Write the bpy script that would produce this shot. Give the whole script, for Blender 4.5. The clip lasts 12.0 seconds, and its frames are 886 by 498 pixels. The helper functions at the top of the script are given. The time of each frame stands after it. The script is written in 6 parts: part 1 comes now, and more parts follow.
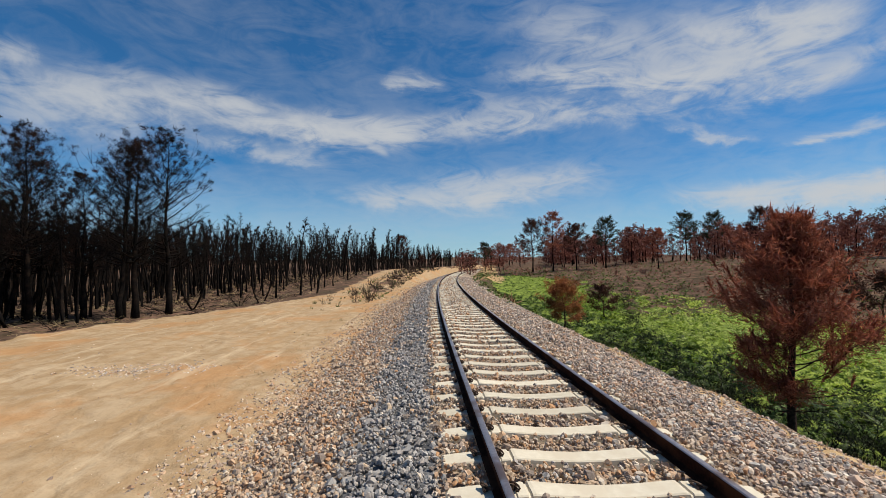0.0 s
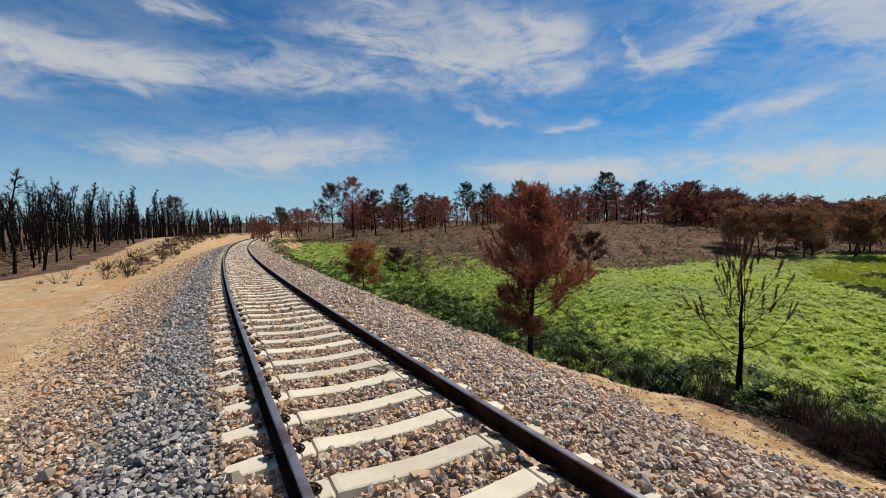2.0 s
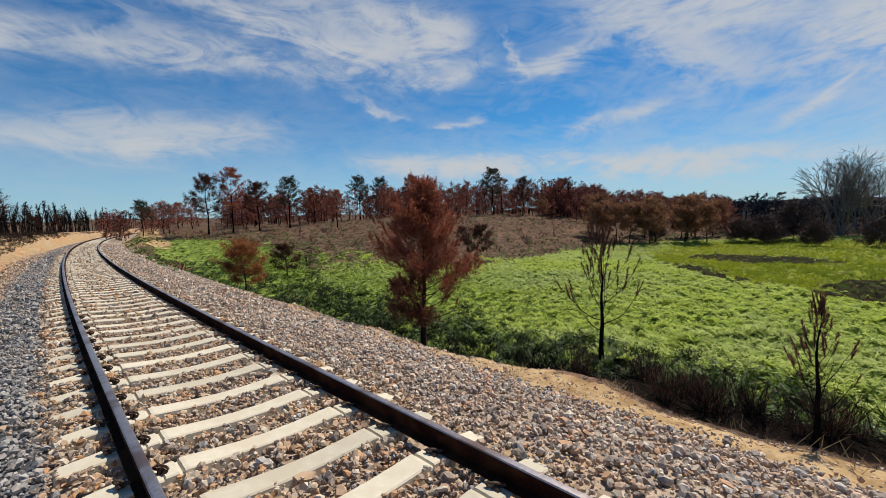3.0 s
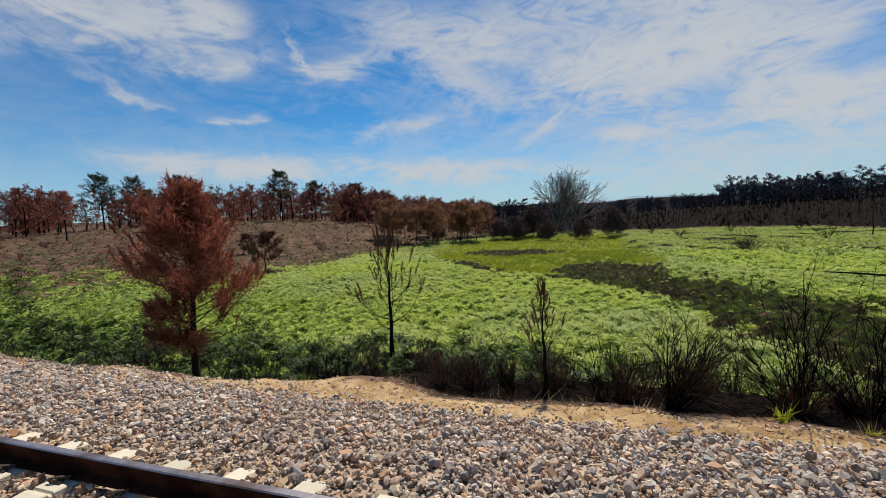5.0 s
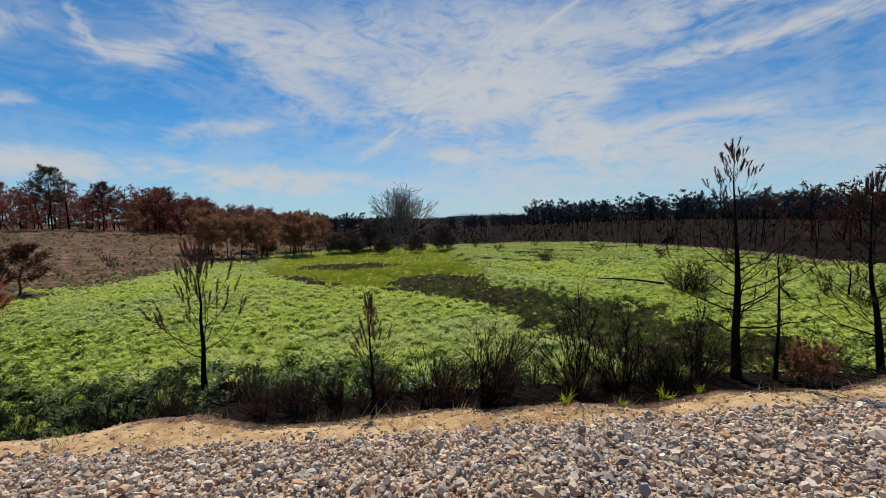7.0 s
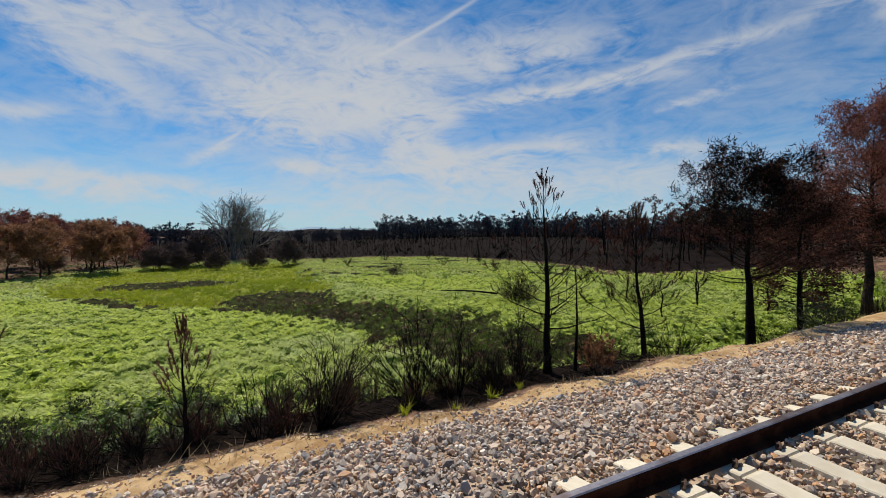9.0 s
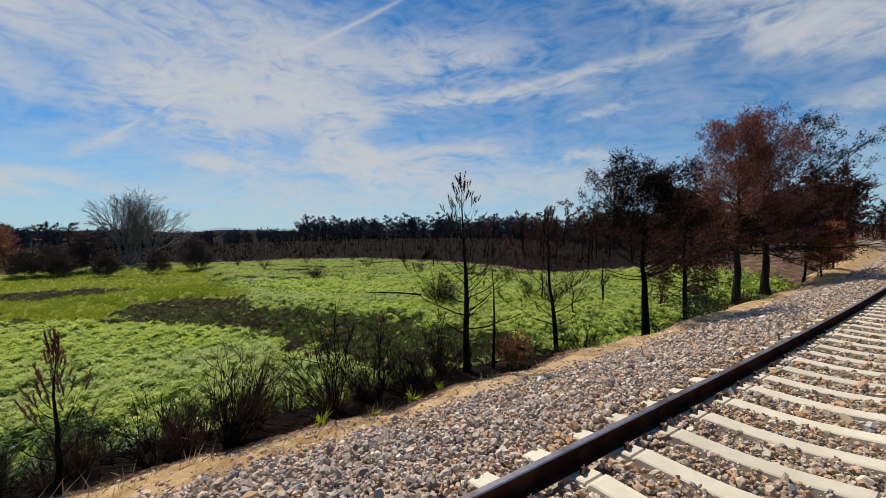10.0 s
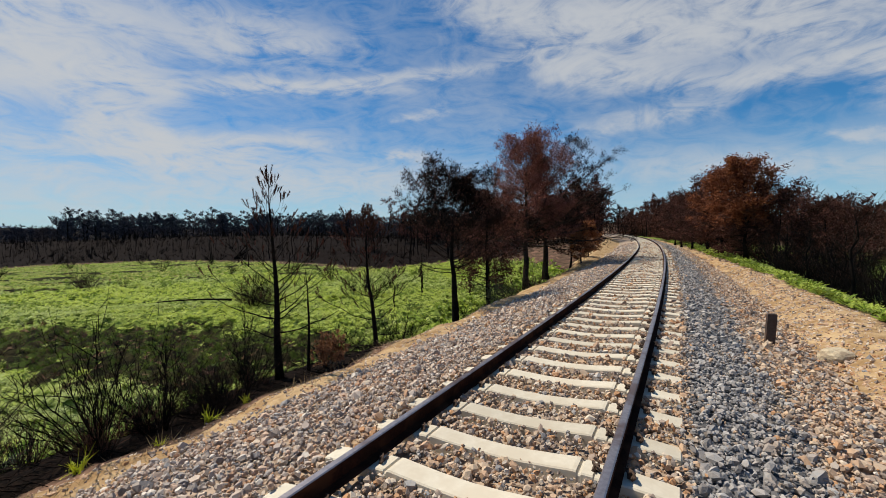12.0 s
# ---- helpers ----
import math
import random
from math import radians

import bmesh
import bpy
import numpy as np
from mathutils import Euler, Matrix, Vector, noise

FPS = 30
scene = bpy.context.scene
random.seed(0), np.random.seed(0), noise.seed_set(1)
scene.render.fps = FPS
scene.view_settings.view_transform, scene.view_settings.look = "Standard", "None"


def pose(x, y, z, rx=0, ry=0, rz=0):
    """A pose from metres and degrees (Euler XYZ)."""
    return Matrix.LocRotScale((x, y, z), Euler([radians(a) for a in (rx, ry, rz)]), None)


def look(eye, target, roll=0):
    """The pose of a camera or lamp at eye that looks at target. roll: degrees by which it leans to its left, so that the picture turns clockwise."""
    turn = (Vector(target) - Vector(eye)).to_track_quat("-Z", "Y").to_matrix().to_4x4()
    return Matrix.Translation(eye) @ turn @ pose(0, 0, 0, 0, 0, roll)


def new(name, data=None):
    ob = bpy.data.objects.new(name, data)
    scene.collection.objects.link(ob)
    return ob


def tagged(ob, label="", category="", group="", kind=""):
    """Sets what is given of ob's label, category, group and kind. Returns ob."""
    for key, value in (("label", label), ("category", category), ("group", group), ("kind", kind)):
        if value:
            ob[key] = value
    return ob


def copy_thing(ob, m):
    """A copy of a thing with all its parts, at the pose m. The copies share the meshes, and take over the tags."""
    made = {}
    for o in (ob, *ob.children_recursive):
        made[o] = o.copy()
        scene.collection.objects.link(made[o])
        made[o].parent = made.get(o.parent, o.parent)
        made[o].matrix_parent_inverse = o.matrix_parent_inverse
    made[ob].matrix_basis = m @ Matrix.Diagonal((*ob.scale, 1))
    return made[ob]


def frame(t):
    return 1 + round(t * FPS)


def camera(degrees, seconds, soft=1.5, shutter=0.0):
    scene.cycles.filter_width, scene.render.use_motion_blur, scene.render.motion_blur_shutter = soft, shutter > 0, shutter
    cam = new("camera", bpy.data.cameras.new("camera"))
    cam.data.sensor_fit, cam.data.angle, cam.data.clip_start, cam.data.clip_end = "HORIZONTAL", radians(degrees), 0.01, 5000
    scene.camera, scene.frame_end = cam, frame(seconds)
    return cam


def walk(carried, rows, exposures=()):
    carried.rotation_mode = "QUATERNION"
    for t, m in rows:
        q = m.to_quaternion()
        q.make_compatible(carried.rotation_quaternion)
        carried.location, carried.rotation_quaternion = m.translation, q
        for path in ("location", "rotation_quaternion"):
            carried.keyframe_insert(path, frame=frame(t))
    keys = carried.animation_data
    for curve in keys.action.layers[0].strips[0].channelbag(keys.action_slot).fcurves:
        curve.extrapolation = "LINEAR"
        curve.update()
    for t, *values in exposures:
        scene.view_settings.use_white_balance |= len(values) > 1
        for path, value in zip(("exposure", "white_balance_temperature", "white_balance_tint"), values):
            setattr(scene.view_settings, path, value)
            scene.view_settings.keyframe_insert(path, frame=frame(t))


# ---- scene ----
cam = camera(93.9, 12.0, soft=0.5)
ROWS = [
    (0.0, -0.002, -0.000, 1.635, 0.00, 2.15, 0.74),
    (0.5, 0.029, -0.009, 1.625, -6.52, 0.66, 0.90),
    (1.0, 0.065, -0.020, 1.617, -13.26, -0.81, 1.00),
    (1.5, 0.101, -0.034, 1.608, -20.02, -2.13, 0.95),
    (2.0, 0.136, -0.048, 1.599, -27.03, -3.06, 1.18),
    (2.5, 0.174, -0.071, 1.585, -34.21, -3.77, 1.48),
    (3.0, 0.213, -0.100, 1.577, -41.58, -4.28, 1.74),
    (5.0, 0.394, -0.227, 1.584, -69.45, -4.73, 2.67),
    (5.5, 0.431, -0.262, 1.586, -75.44, -4.58, 2.57),
    (6.0, 0.457, -0.298, 1.589, -81.10, -4.37, 2.28),
    (6.5, 0.462, -0.334, 1.589, -86.38, -4.00, 1.84),
    (7.0, 0.455, -0.370, 1.588, -91.53, -3.62, 1.35),
    (9.0, 0.445, -0.536, 1.572, -111.87, -1.90, 0.38),
    (9.5, 0.426, -0.578, 1.582, -116.80, -1.72, 0.30),
    (10.0, 0.407, -0.626, 1.596, -122.16, -1.82, 0.43),
    (10.5, 0.372, -0.674, 1.597, -127.94, -2.03, 0.68),
    (11.0, 0.330, -0.719, 1.598, -134.01, -2.30, 0.86),
    (11.5, 0.285, -0.760, 1.603, -140.06, -2.44, 0.87),
    (12.0, 0.243, -0.792, 1.605, -145.82, -2.49, 0.77),
]
EXPOSURES = ((0.0, 0.0, 6800, 10), (12.0, 0.0, 6800, 10))
walk(cam, [(t, pose(x, y, z, 90 + pitch, roll, yaw)) for t, x, y, z, yaw, pitch, roll in ROWS], EXPOSURES)


# ---- sky and sun ----
SUN_AZ, SUN_EL = 86.0, 57.0     # degrees; azimuth clockwise from +y


class Nodes:
    """Short hand for building a node tree."""

    def __init__(self, tree):
        self.t = tree

    def add(self, kind, **props):
        n = self.t.nodes.new(kind)
        for k, v in props.items():
            setattr(n, k, v)
        return n

    def put(self, socket, value):
        if isinstance(value, bpy.types.NodeSocket):
            self.t.links.new(value, socket)
        elif value is not None:
            socket.default_value = value

    def math(self, op, a, b=None, c=None, clamp=False):
        n = self.add("ShaderNodeMath", operation=op, use_clamp=clamp)
        for i, v in enumerate((a, b, c)):
            self.put(n.inputs[i], v)
        return n.outputs[0]

    def noise(self, vec, scale, detail=4.0, rough=0.55, warp=0.0):
        n = self.add("ShaderNodeTexNoise")
        self.put(n.inputs["Vector"], vec)
        n.inputs["Scale"].default_value = scale
        n.inputs["Detail"].default_value = detail
        n.inputs["Roughness"].default_value = rough
        n.inputs["Distortion"].default_value = warp
        return n.outputs["Fac"]

    def ramp(self, fac, a, b, lo=0.0, hi=1.0):
        n = self.add("ShaderNodeMapRange")
        n.clamp = True
        n.interpolation_type = "SMOOTHSTEP"
        self.put(n.inputs["Value"], fac)
        for key, v in (("From Min", a), ("From Max", b), ("To Min", lo), ("To Max", hi)):
            self.put(n.inputs[key], v)
        return n.outputs["Result"]

    def mix(self, fac, a, b, blend="MIX"):
        n = self.add("ShaderNodeMix", data_type="RGBA", blend_type=blend)
        self.put(n.inputs["Factor"], fac)
        ins = [s for s in n.inputs if s.type == "RGBA"]
        self.put(ins[0], a if not isinstance(a, tuple) else (*a, 1.0)[:4])
        self.put(ins[1], b if not isinstance(b, tuple) else (*b, 1.0)[:4])
        return [s for s in n.outputs if s.type == "RGBA"][0]

    def mapping(self, vec, scale):
        n = self.add("ShaderNodeMapping")
        self.put(n.inputs["Vector"], vec)
        n.inputs["Scale"].default_value = scale
        return n.outputs[0]


world = bpy.data.worlds.new("sky")
scene.world = world
world.use_nodes = True
world.node_tree.nodes.clear()
wn = Nodes(world.node_tree)
sky = wn.add("ShaderNodeTexSky", sky_type="NISHITA", sun_disc=False, sun_elevation=radians(SUN_EL), sun_rotation=radians(SUN_AZ),
             altitude=800.0, air_density=1.0, dust_density=0.3, ozone_density=3.0)
coord = wn.add("ShaderNodeTexCoord").outputs["Generated"]
sep = wn.add("ShaderNodeSeparateXYZ")
wn.put(sep.inputs[0], coord)
sx, sy, sz = sep.outputs
# fibrous cirrus, drawn out along the wind
layer = wn.mapping(coord, (2.0, 2.0, 4.6))
streaks = wn.noise(layer, 1.9, 9.0, 0.60, 1.5)
veil = wn.noise(layer, 0.8, 5.0, 0.6, 0.9)
fine = wn.noise(wn.mapping(coord, (1.8, 1.8, 5.0)), 4.5, 6.0, 0.58, 2.6)
curls = wn.noise(wn.mapping(coord, (1.0, 1.0, 1.6)), 9.0, 6.0, 0.65, 0.8)
az = wn.math("ARCTAN2", wn.math("MULTIPLY", sy, -1.0), sx)
el = wn.math("ARCSINE", sz)
waz = wn.math("ADD", az, wn.math("MULTIPLY", wn.math("SUBTRACT", veil, 0.5), 0.12))
waz = wn.math("ADD", waz, wn.math("MULTIPLY", wn.math("SUBTRACT", curls, 0.5), 0.10))
wel = wn.math("ADD", el, wn.math("MULTIPLY", wn.math("SUBTRACT", streaks, 0.5), 0.075))
wel = wn.math("ADD", wel, wn.math("MULTIPLY", wn.math("SUBTRACT", curls, 0.5), 0.035))
# wisps and banks of cloud: azimuth from north, elevation, half sizes (degrees), slope, weight
NORTH_CLOUDS = (
    (-36.4, 18.9, 8.6, 1.37, 0.06, 0.55), (-22.6, 18.6, 6.4, 1.13, -0.16, 0.75), (-11.6, 17.6, 6.8, 1.42, 0.03, 0.85), (4.1, 18.7, 12.0, 1.07, 0.03, 0.6),
    (-40.6, 15.6, 8.7, 2.1, 0.08, 0.28), (-47.8, 20.0, 2.2, 0.67, 0.26, 0.4), (-23.0, 14.5, 6.0, 0.76, -0.05, 0.35), (1.1, 9.3, 11.4, 0.92, -0.01, 0.5),
    (10.3, 10.9, 8.9, 1.35, 0.02, 0.55), (20.7, 22.9, 8.9, 1.02, -0.19, 0.7), (36.5, 21.2, 7.5, 1.88, 0.09, 0.7), (23.3, 26.3, 9.9, 2.48, -0.32, 0.35),
    (38.5, 24.7, 6.3, 1.34, -0.23, 0.6), (42.3, 18.3, 5.5, 0.79, 0.22, 0.5), (19.1, 19.5, 12.8, 0.93, -0.16, 0.35),
)
EAST_CLOUDS = (
    (-3.7, 24.1, 3.0, 0.54, -0.1, 0.4), (33.3, 14.5, 3.3, 0.37, -0.3, 0.35), (40.2, 7.4, 8.1, 0.76, -0.04, 0.6), (56.5, 19.3, 4.9, 0.86, 0.21, 0.55),
    (63.7, 11.9, 4.9, 0.75, 0.2, 0.5), (45.7, 6.9, 11.9, 0.86, -0.05, 0.45), (65.1, 6.0, 9.8, 0.82, -0.03, 0.5), (70.2, 18.1, 4.4, 1.96, -0.59, 0.3),
    (51.7, 20.2, 1.3, 0.83, -1.4, 0.45), (76.3, 16.2, 4.8, 1.51, -0.6, 0.28),
)
SOUTH_EAST_CLOUDS = (
    (44.0, 12.6, 2.5, 0.37, 0.08, 0.5), (52.3, 6.8, 9.6, 0.76, -0.01, 0.3), (77.0, 5.7, 12.2, 0.83, -0.06, 0.4),
    (94.2, 9.2, 2.1, 0.49, -0.18, 0.45), (83.5, 10.3, 2.5, 0.43, 0.48, 0.5), (70.3, 22.4, 9.3, 1.88, -0.17, 0.6), (96.7, 18.4, 12.0, 2.81, 0.14, 0.55),
    (93.8, 13.5, 5.4, 1.43, -0.29, 0.5), (109.7, 11.4, 4.5, 1.39, -0.28, 0.6), (114.1, 9.2, 14.9, 1.22, 0.14, 0.45), (128.2, 18.4, 10.9, 0.63, 0.04, 0.5),
    (90.3, 24.4, 14.9, 2.42, 0.06, 0.4), (96.1, 9.3, 4.6, 0.59, -0.0, 0.45),
)
SOUTH_CLOUDS = (
    (92.0, 17.1, 8.8, 2.76, -0.02, 0.5), (106.9, 16.6, 6.1, 1.69, -0.12, 0.4), (110.2, 11.9, 3.7, 1.33, -0.46, 0.7), (120.6, 11.3, 8.3, 0.88, 0.06, 0.55),
    (112.9, 23.1, 15.1, 1.92, 0.05, 0.35), (122.4, 8.0, 24.6, 1.63, -0.05, 0.3), (72.4, 6.1, 8.8, 0.82, 0.01, 0.4), (143.4, 15.4, 3.4, 0.43, 0.18, 0.4),
    (141.7, 10.0, 2.3, 0.59, -0.01, 0.9), (104.8, 16.2, 7.2, 1.58, 0.05, 0.5), (108.5, 10.8, 2.9, 0.94, -0.14, 0.55), (119.3, 5.4, 22.0, 2.36, 0.03, 0.3),
    (172.0, 13.2, 7.2, 0.85, 0.07, 0.45), (184.5, 6.7, 13.0, 1.39, -0.1, 0.35), (192.2, 8.9, 3.7, 0.52, -0.1, 0.5),
)
SOUTH_WEST_CLOUDS = (
    (158.6, 26.4, 10.9, 2.25, -0.21, 0.7), (180.4, 22.3, 12.2, 2.64, -0.21, 0.7), (166.7, 19.7, 8.4, 1.65, -0.24, 0.65), (187.0, 16.2, 8.4, 1.05, -0.04, 0.6),
    (135.4, 19.5, 17.7, 0.59, 0.11, 0.5), (124.4, 22.3, 9.5, 1.57, 0.09, 0.3), (196.6, 12.9, 6.2, 1.84, -0.35, 0.5),
    (120.0, 14.0, 62.0, 14.0, 0.0, 0.10),
)


def wisp(a_in, e_in, a0, e0, wa, we, slope, gain):
    """A soft drawn-out patch of cloud."""
    da = wn.math("SUBTRACT", a_in, radians(a0 - 90))
    de = wn.math("MULTIPLY_ADD", da, -slope, wn.math("SUBTRACT", e_in, radians(e0)))
    q = wn.math("ADD", wn.math("POWER", wn.math("DIVIDE", da, radians(wa * 1.12)), 4.0), wn.math("POWER", wn.math("DIVIDE", de, radians(we * 1.25)), 2.0))
    return wn.math("MULTIPLY", wn.math("POWER", 2.718, wn.math("MULTIPLY", q, -1.0)), gain)


total = None
for rows_ in (NORTH_CLOUDS, EAST_CLOUDS, SOUTH_EAST_CLOUDS, SOUTH_CLOUDS, SOUTH_WEST_CLOUDS):
    for row_ in rows_:
        hump = wisp(waz, wel, *row_)
        total = hump if total is None else wn.math("ADD", total, hump)
TRAILS = ((-8.9, 15.6, 1.2, .34, -.36), (89.6, 15.7, 1.6, .15, .96), (109, 25.6, 7.0, .20, .47), (84.8, 11.8, 1.2, .16, .69))
taz = wn.math("ADD", az, wn.math("MULTIPLY", wn.math("SUBTRACT", fine, 0.5), 0.012))
trails = None
for row_ in TRAILS:
    hump = wisp(taz, el, *row_, 0.5)
    trails = hump if trails is None else wn.math("ADD", trails, hump)
fibre = wn.math("ADD", wn.math("MULTIPLY", streaks, 0.9), wn.math("ADD", wn.math("MULTIPLY", fine, 0.75), wn.math("MULTIPLY", curls, 0.35)))
dens = wn.math("MULTIPLY", wn.math("ADD", total, 0.05), wn.ramp(fibre, 0.72, 1.26, 0.18, 1.75))
dens = wn.math("ADD", wn.math("ADD", dens, trails), wn.math("MULTIPLY", wn.math("SUBTRACT", veil, 0.54), 0.30))
dens = wn.math("MAXIMUM", dens, 0.0)
cover = wn.math("SUBTRACT", 0.96, wn.math("MULTIPLY", wn.math("POWER", 2.718, wn.math("MULTIPLY", dens, -1.75)), 0.96))
haze = wn.ramp(el, 0.0, 0.24, 0.62, 0.0)
tint = wn.mix(1.0, sky.outputs[0], (0.29, 0.865, 1.23), "MULTIPLY")
clear = wn.mix(haze, tint, (5.6, 7.4, 8.7))
clouded = wn.mix(cover, clear, (6.7, 7.1, 7.6))
back = wn.add("ShaderNodeBackground")
wn.put(back.inputs["Color"], clouded)
back.inputs["Strength"].default_value = 0.081
wn.put(wn.add("ShaderNodeOutputWorld").inputs["Surface"], back.outputs[0])

sun_data = bpy.data.lights.new("sun", "SUN")
sun_data.energy, sun_data.angle, sun_data.color = 5.0, radians(0.53), (1.0, 0.93, 0.80)
sun = new("sun", sun_data)
_a, _e = radians(SUN_AZ), radians(SUN_EL)
sun.matrix_world = look((60 * math.sin(_a) * math.cos(_e), 60 * math.cos(_a) * math.cos(_e), 60 * math.sin(_e)), (0, 0, 0))


# ---- materials ----
def material(name, rough=0.85, metal=0.0, spec=0.3):
    m = bpy.data.materials.new(name)
    m.use_nodes = True
    n = Nodes(m.node_tree)
    bsdf = m.node_tree.nodes["Principled BSDF"]
    bsdf.inputs["Roughness"].default_value = rough
    bsdf.inputs["Metallic"].default_value = metal
    bsdf.inputs["Specular IOR Level"].default_value = spec
    return m, n, bsdf


def relief(n, bsdf, height, strength, distance):
    b = n.add("ShaderNodeBump")
    b.inputs["Strength"].default_value = strength
    b.inputs["Distance"].default_value = distance
    n.put(b.inputs["Height"], height)
    n.put(bsdf.inputs["Normal"], b.outputs[0])


def varied(name, a, b, scale, c=None, scale2=1.0, rough=0.85, bump=0.3, depth=0.01, by="", spread=(0.7, 1.3), metal=0.0, spec=0.3, through_light=0.0):
    """Colour between a and b by fine noise, patches of c by coarse noise; by: 'object' or 'island' varies the brightness piece by piece."""
    m, n, bsdf = material(name, rough, metal, spec)
    where = n.add("ShaderNodeTexCoord").outputs["Object"]
    f = n.noise(where, scale, 6.0, 0.6)
    col = n.mix(n.ramp(f, 0.34, 0.66), a, b)
    if c:
        col = n.mix(n.ramp(n.noise(where, scale2, 4.0, 0.6), 0.46, 0.64), col, c)
    if by:
        rnd = n.add("ShaderNodeObjectInfo").outputs["Random"] if by == "object" else n.add("ShaderNodeNewGeometry").outputs["Random Per Island"]
        k = n.ramp(rnd, 0.0, 1.0, *spread)
        comb = n.add("ShaderNodeCombineXYZ")
        for i in range(3):
            n.put(comb.inputs[i], k)
        col = n.mix(1.0, col, comb.outputs[0], "MULTIPLY")
    n.put(bsdf.inputs["Base Color"], col)
    if bump:
        relief(n, bsdf, f, bump, depth)
    if through_light:
        leaf = n.add("ShaderNodeBsdfTranslucent")
        n.put(leaf.inputs["Color"], col)
        mixer = n.add("ShaderNodeMixShader")
        mixer.inputs[0].default_value = through_light
        n.put(mixer.inputs[1], bsdf.outputs[0])
        n.put(mixer.inputs[2], leaf.outputs[0])
        out = m.node_tree.nodes["Material Output"]
        n.put(out.inputs["Surface"], mixer.outputs[0])
    return m


def stone_mix(name, colours, rough=0.9, single=False):
    """Broken stone: each piece takes one of several colours."""
    m, n, bsdf = material(name, rough)
    rnd = n.add("ShaderNodeObjectInfo").outputs["Random"] if single else n.add("ShaderNodeNewGeometry").outputs["Random Per Island"]
    r = n.add("ShaderNodeValToRGB")
    r.color_ramp.interpolation = "CONSTANT"
    els = r.color_ramp.elements
    while len(els) < len(colours):
        els.new(0.5)
    for i, c in enumerate(colours):
        els[i].position = i / len(colours)
        els[i].color = (*c, 1.0)
    n.put(r.inputs[0], rnd)
    where = n.add("ShaderNodeTexCoord").outputs["Object"]
    f = n.noise(where, 60.0, 5.0, 0.65)
    col = n.mix(n.ramp(f, 0.3, 0.7, 0.0, 0.35), r.outputs[0], (0.46, 0.36, 0.28))
    col = n.mix(n.ramp(n.noise(where, 1.3, 4.0), 0.57, 0.70, 0.0, 0.30), col, (0.50, 0.31, 0.16))
    n.put(bsdf.inputs["Base Color"], col)
    relief(n, bsdf, f, 0.5, 0.006)
    return m


TAN_STONES = ((0.52, 0.36, 0.265), (0.60, 0.49, 0.40), (0.38, 0.32, 0.285), (0.64, 0.53, 0.42), (0.50, 0.29, 0.17), (0.20, 0.17, 0.155), (0.70, 0.64, 0.56), (0.57, 0.41, 0.31), (0.44, 0.375, 0.33), (0.33, 0.30, 0.28), (0.27, 0.235, 0.21))
CRIB_STONES = ((0.44, 0.279, 0.178), (0.541, 0.415, 0.305), (0.305, 0.228, 0.182), (0.558, 0.423, 0.296), (0.457, 0.237, 0.11), (0.161, 0.132, 0.118), (0.626, 0.541, 0.44), (0.508, 0.338, 0.22), (0.355, 0.279, 0.228))
GREY_STONES = ((0.205, 0.21, 0.22), (0.30, 0.305, 0.31), (0.125, 0.13, 0.14), (0.42, 0.41, 0.40), (0.245, 0.25, 0.26), (0.35, 0.33, 0.32))
M_STONE = stone_mix("ballast_stone", TAN_STONES)
M_CRIB = stone_mix("brown_ballast", CRIB_STONES)
M_GREY = stone_mix("grey_ballast", GREY_STONES)
M_STONE_ONE = stone_mix("single_ballast_stone", TAN_STONES, single=True)
M_GREY_ONE = stone_mix("single_grey_stone", GREY_STONES, single=True)
M_CONCRETE = varied("sleeper_concrete", (0.56, 0.51, 0.41), (0.61, 0.56, 0.46), 14.0, (0.53, 0.47, 0.37), 2.3, 0.9, 0.25, 0.003, by="object", spread=(0.88, 1.08))
M_RUST = varied("rail_rust", (0.020, 0.008, 0.006), (0.036, 0.014, 0.009), 40.0, (0.060, 0.024, 0.013), 3.0, 0.9, 0.3, 0.002, spec=0.03)
M_STEEL = varied("rail_running_steel", (0.40, 0.34, 0.33), (0.50, 0.44, 0.43), 30.0, (0.26, 0.17, 0.14), 1.7, 0.38, 0.08, 0.001, metal=0.9)
M_CLIP = varied("clip_iron", (0.05, 0.032, 0.024), (0.10, 0.06, 0.04), 60.0, None, 1, 0.7, 0.2, 0.002)
M_CHAR = varied("charred_bark", (0.004, 0.004, 0.004), (0.011, 0.0095, 0.009), 22.0, (0.020, 0.014, 0.011), 3.0, 0.95, 0.7, 0.02, spec=0.04)
M_BARK = varied("scorched_bark", (0.030, 0.022, 0.018), (0.075, 0.050, 0.038), 18.0, (0.018, 0.015, 0.014), 2.0, 0.95, 0.7, 0.02, spec=0.04)
M_GREYWOOD = varied("bare_grey_twig", (0.14, 0.118, 0.108), (0.21, 0.18, 0.165), 9.0, None, 1, 0.95, 0.3, 0.01)
M_RED = varied("scorched_needles", (0.34, 0.100, 0.060), (0.47, 0.175, 0.108), 4.0, (0.20, 0.060, 0.042), 0.9, 0.85, 0, by="island", spread=(0.55, 1.25), through_light=0.4)
M_ORANGE = varied("rust_brown_leaves", (0.32, 0.115, 0.042), (0.42, 0.180, 0.078), 4.0, (0.20, 0.072, 0.032), 0.9, 0.85, 0, by="island", spread=(0.6, 1.2), through_light=0.45)
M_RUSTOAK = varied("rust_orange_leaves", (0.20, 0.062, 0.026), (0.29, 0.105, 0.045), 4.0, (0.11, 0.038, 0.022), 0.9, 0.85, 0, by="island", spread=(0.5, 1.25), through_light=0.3)
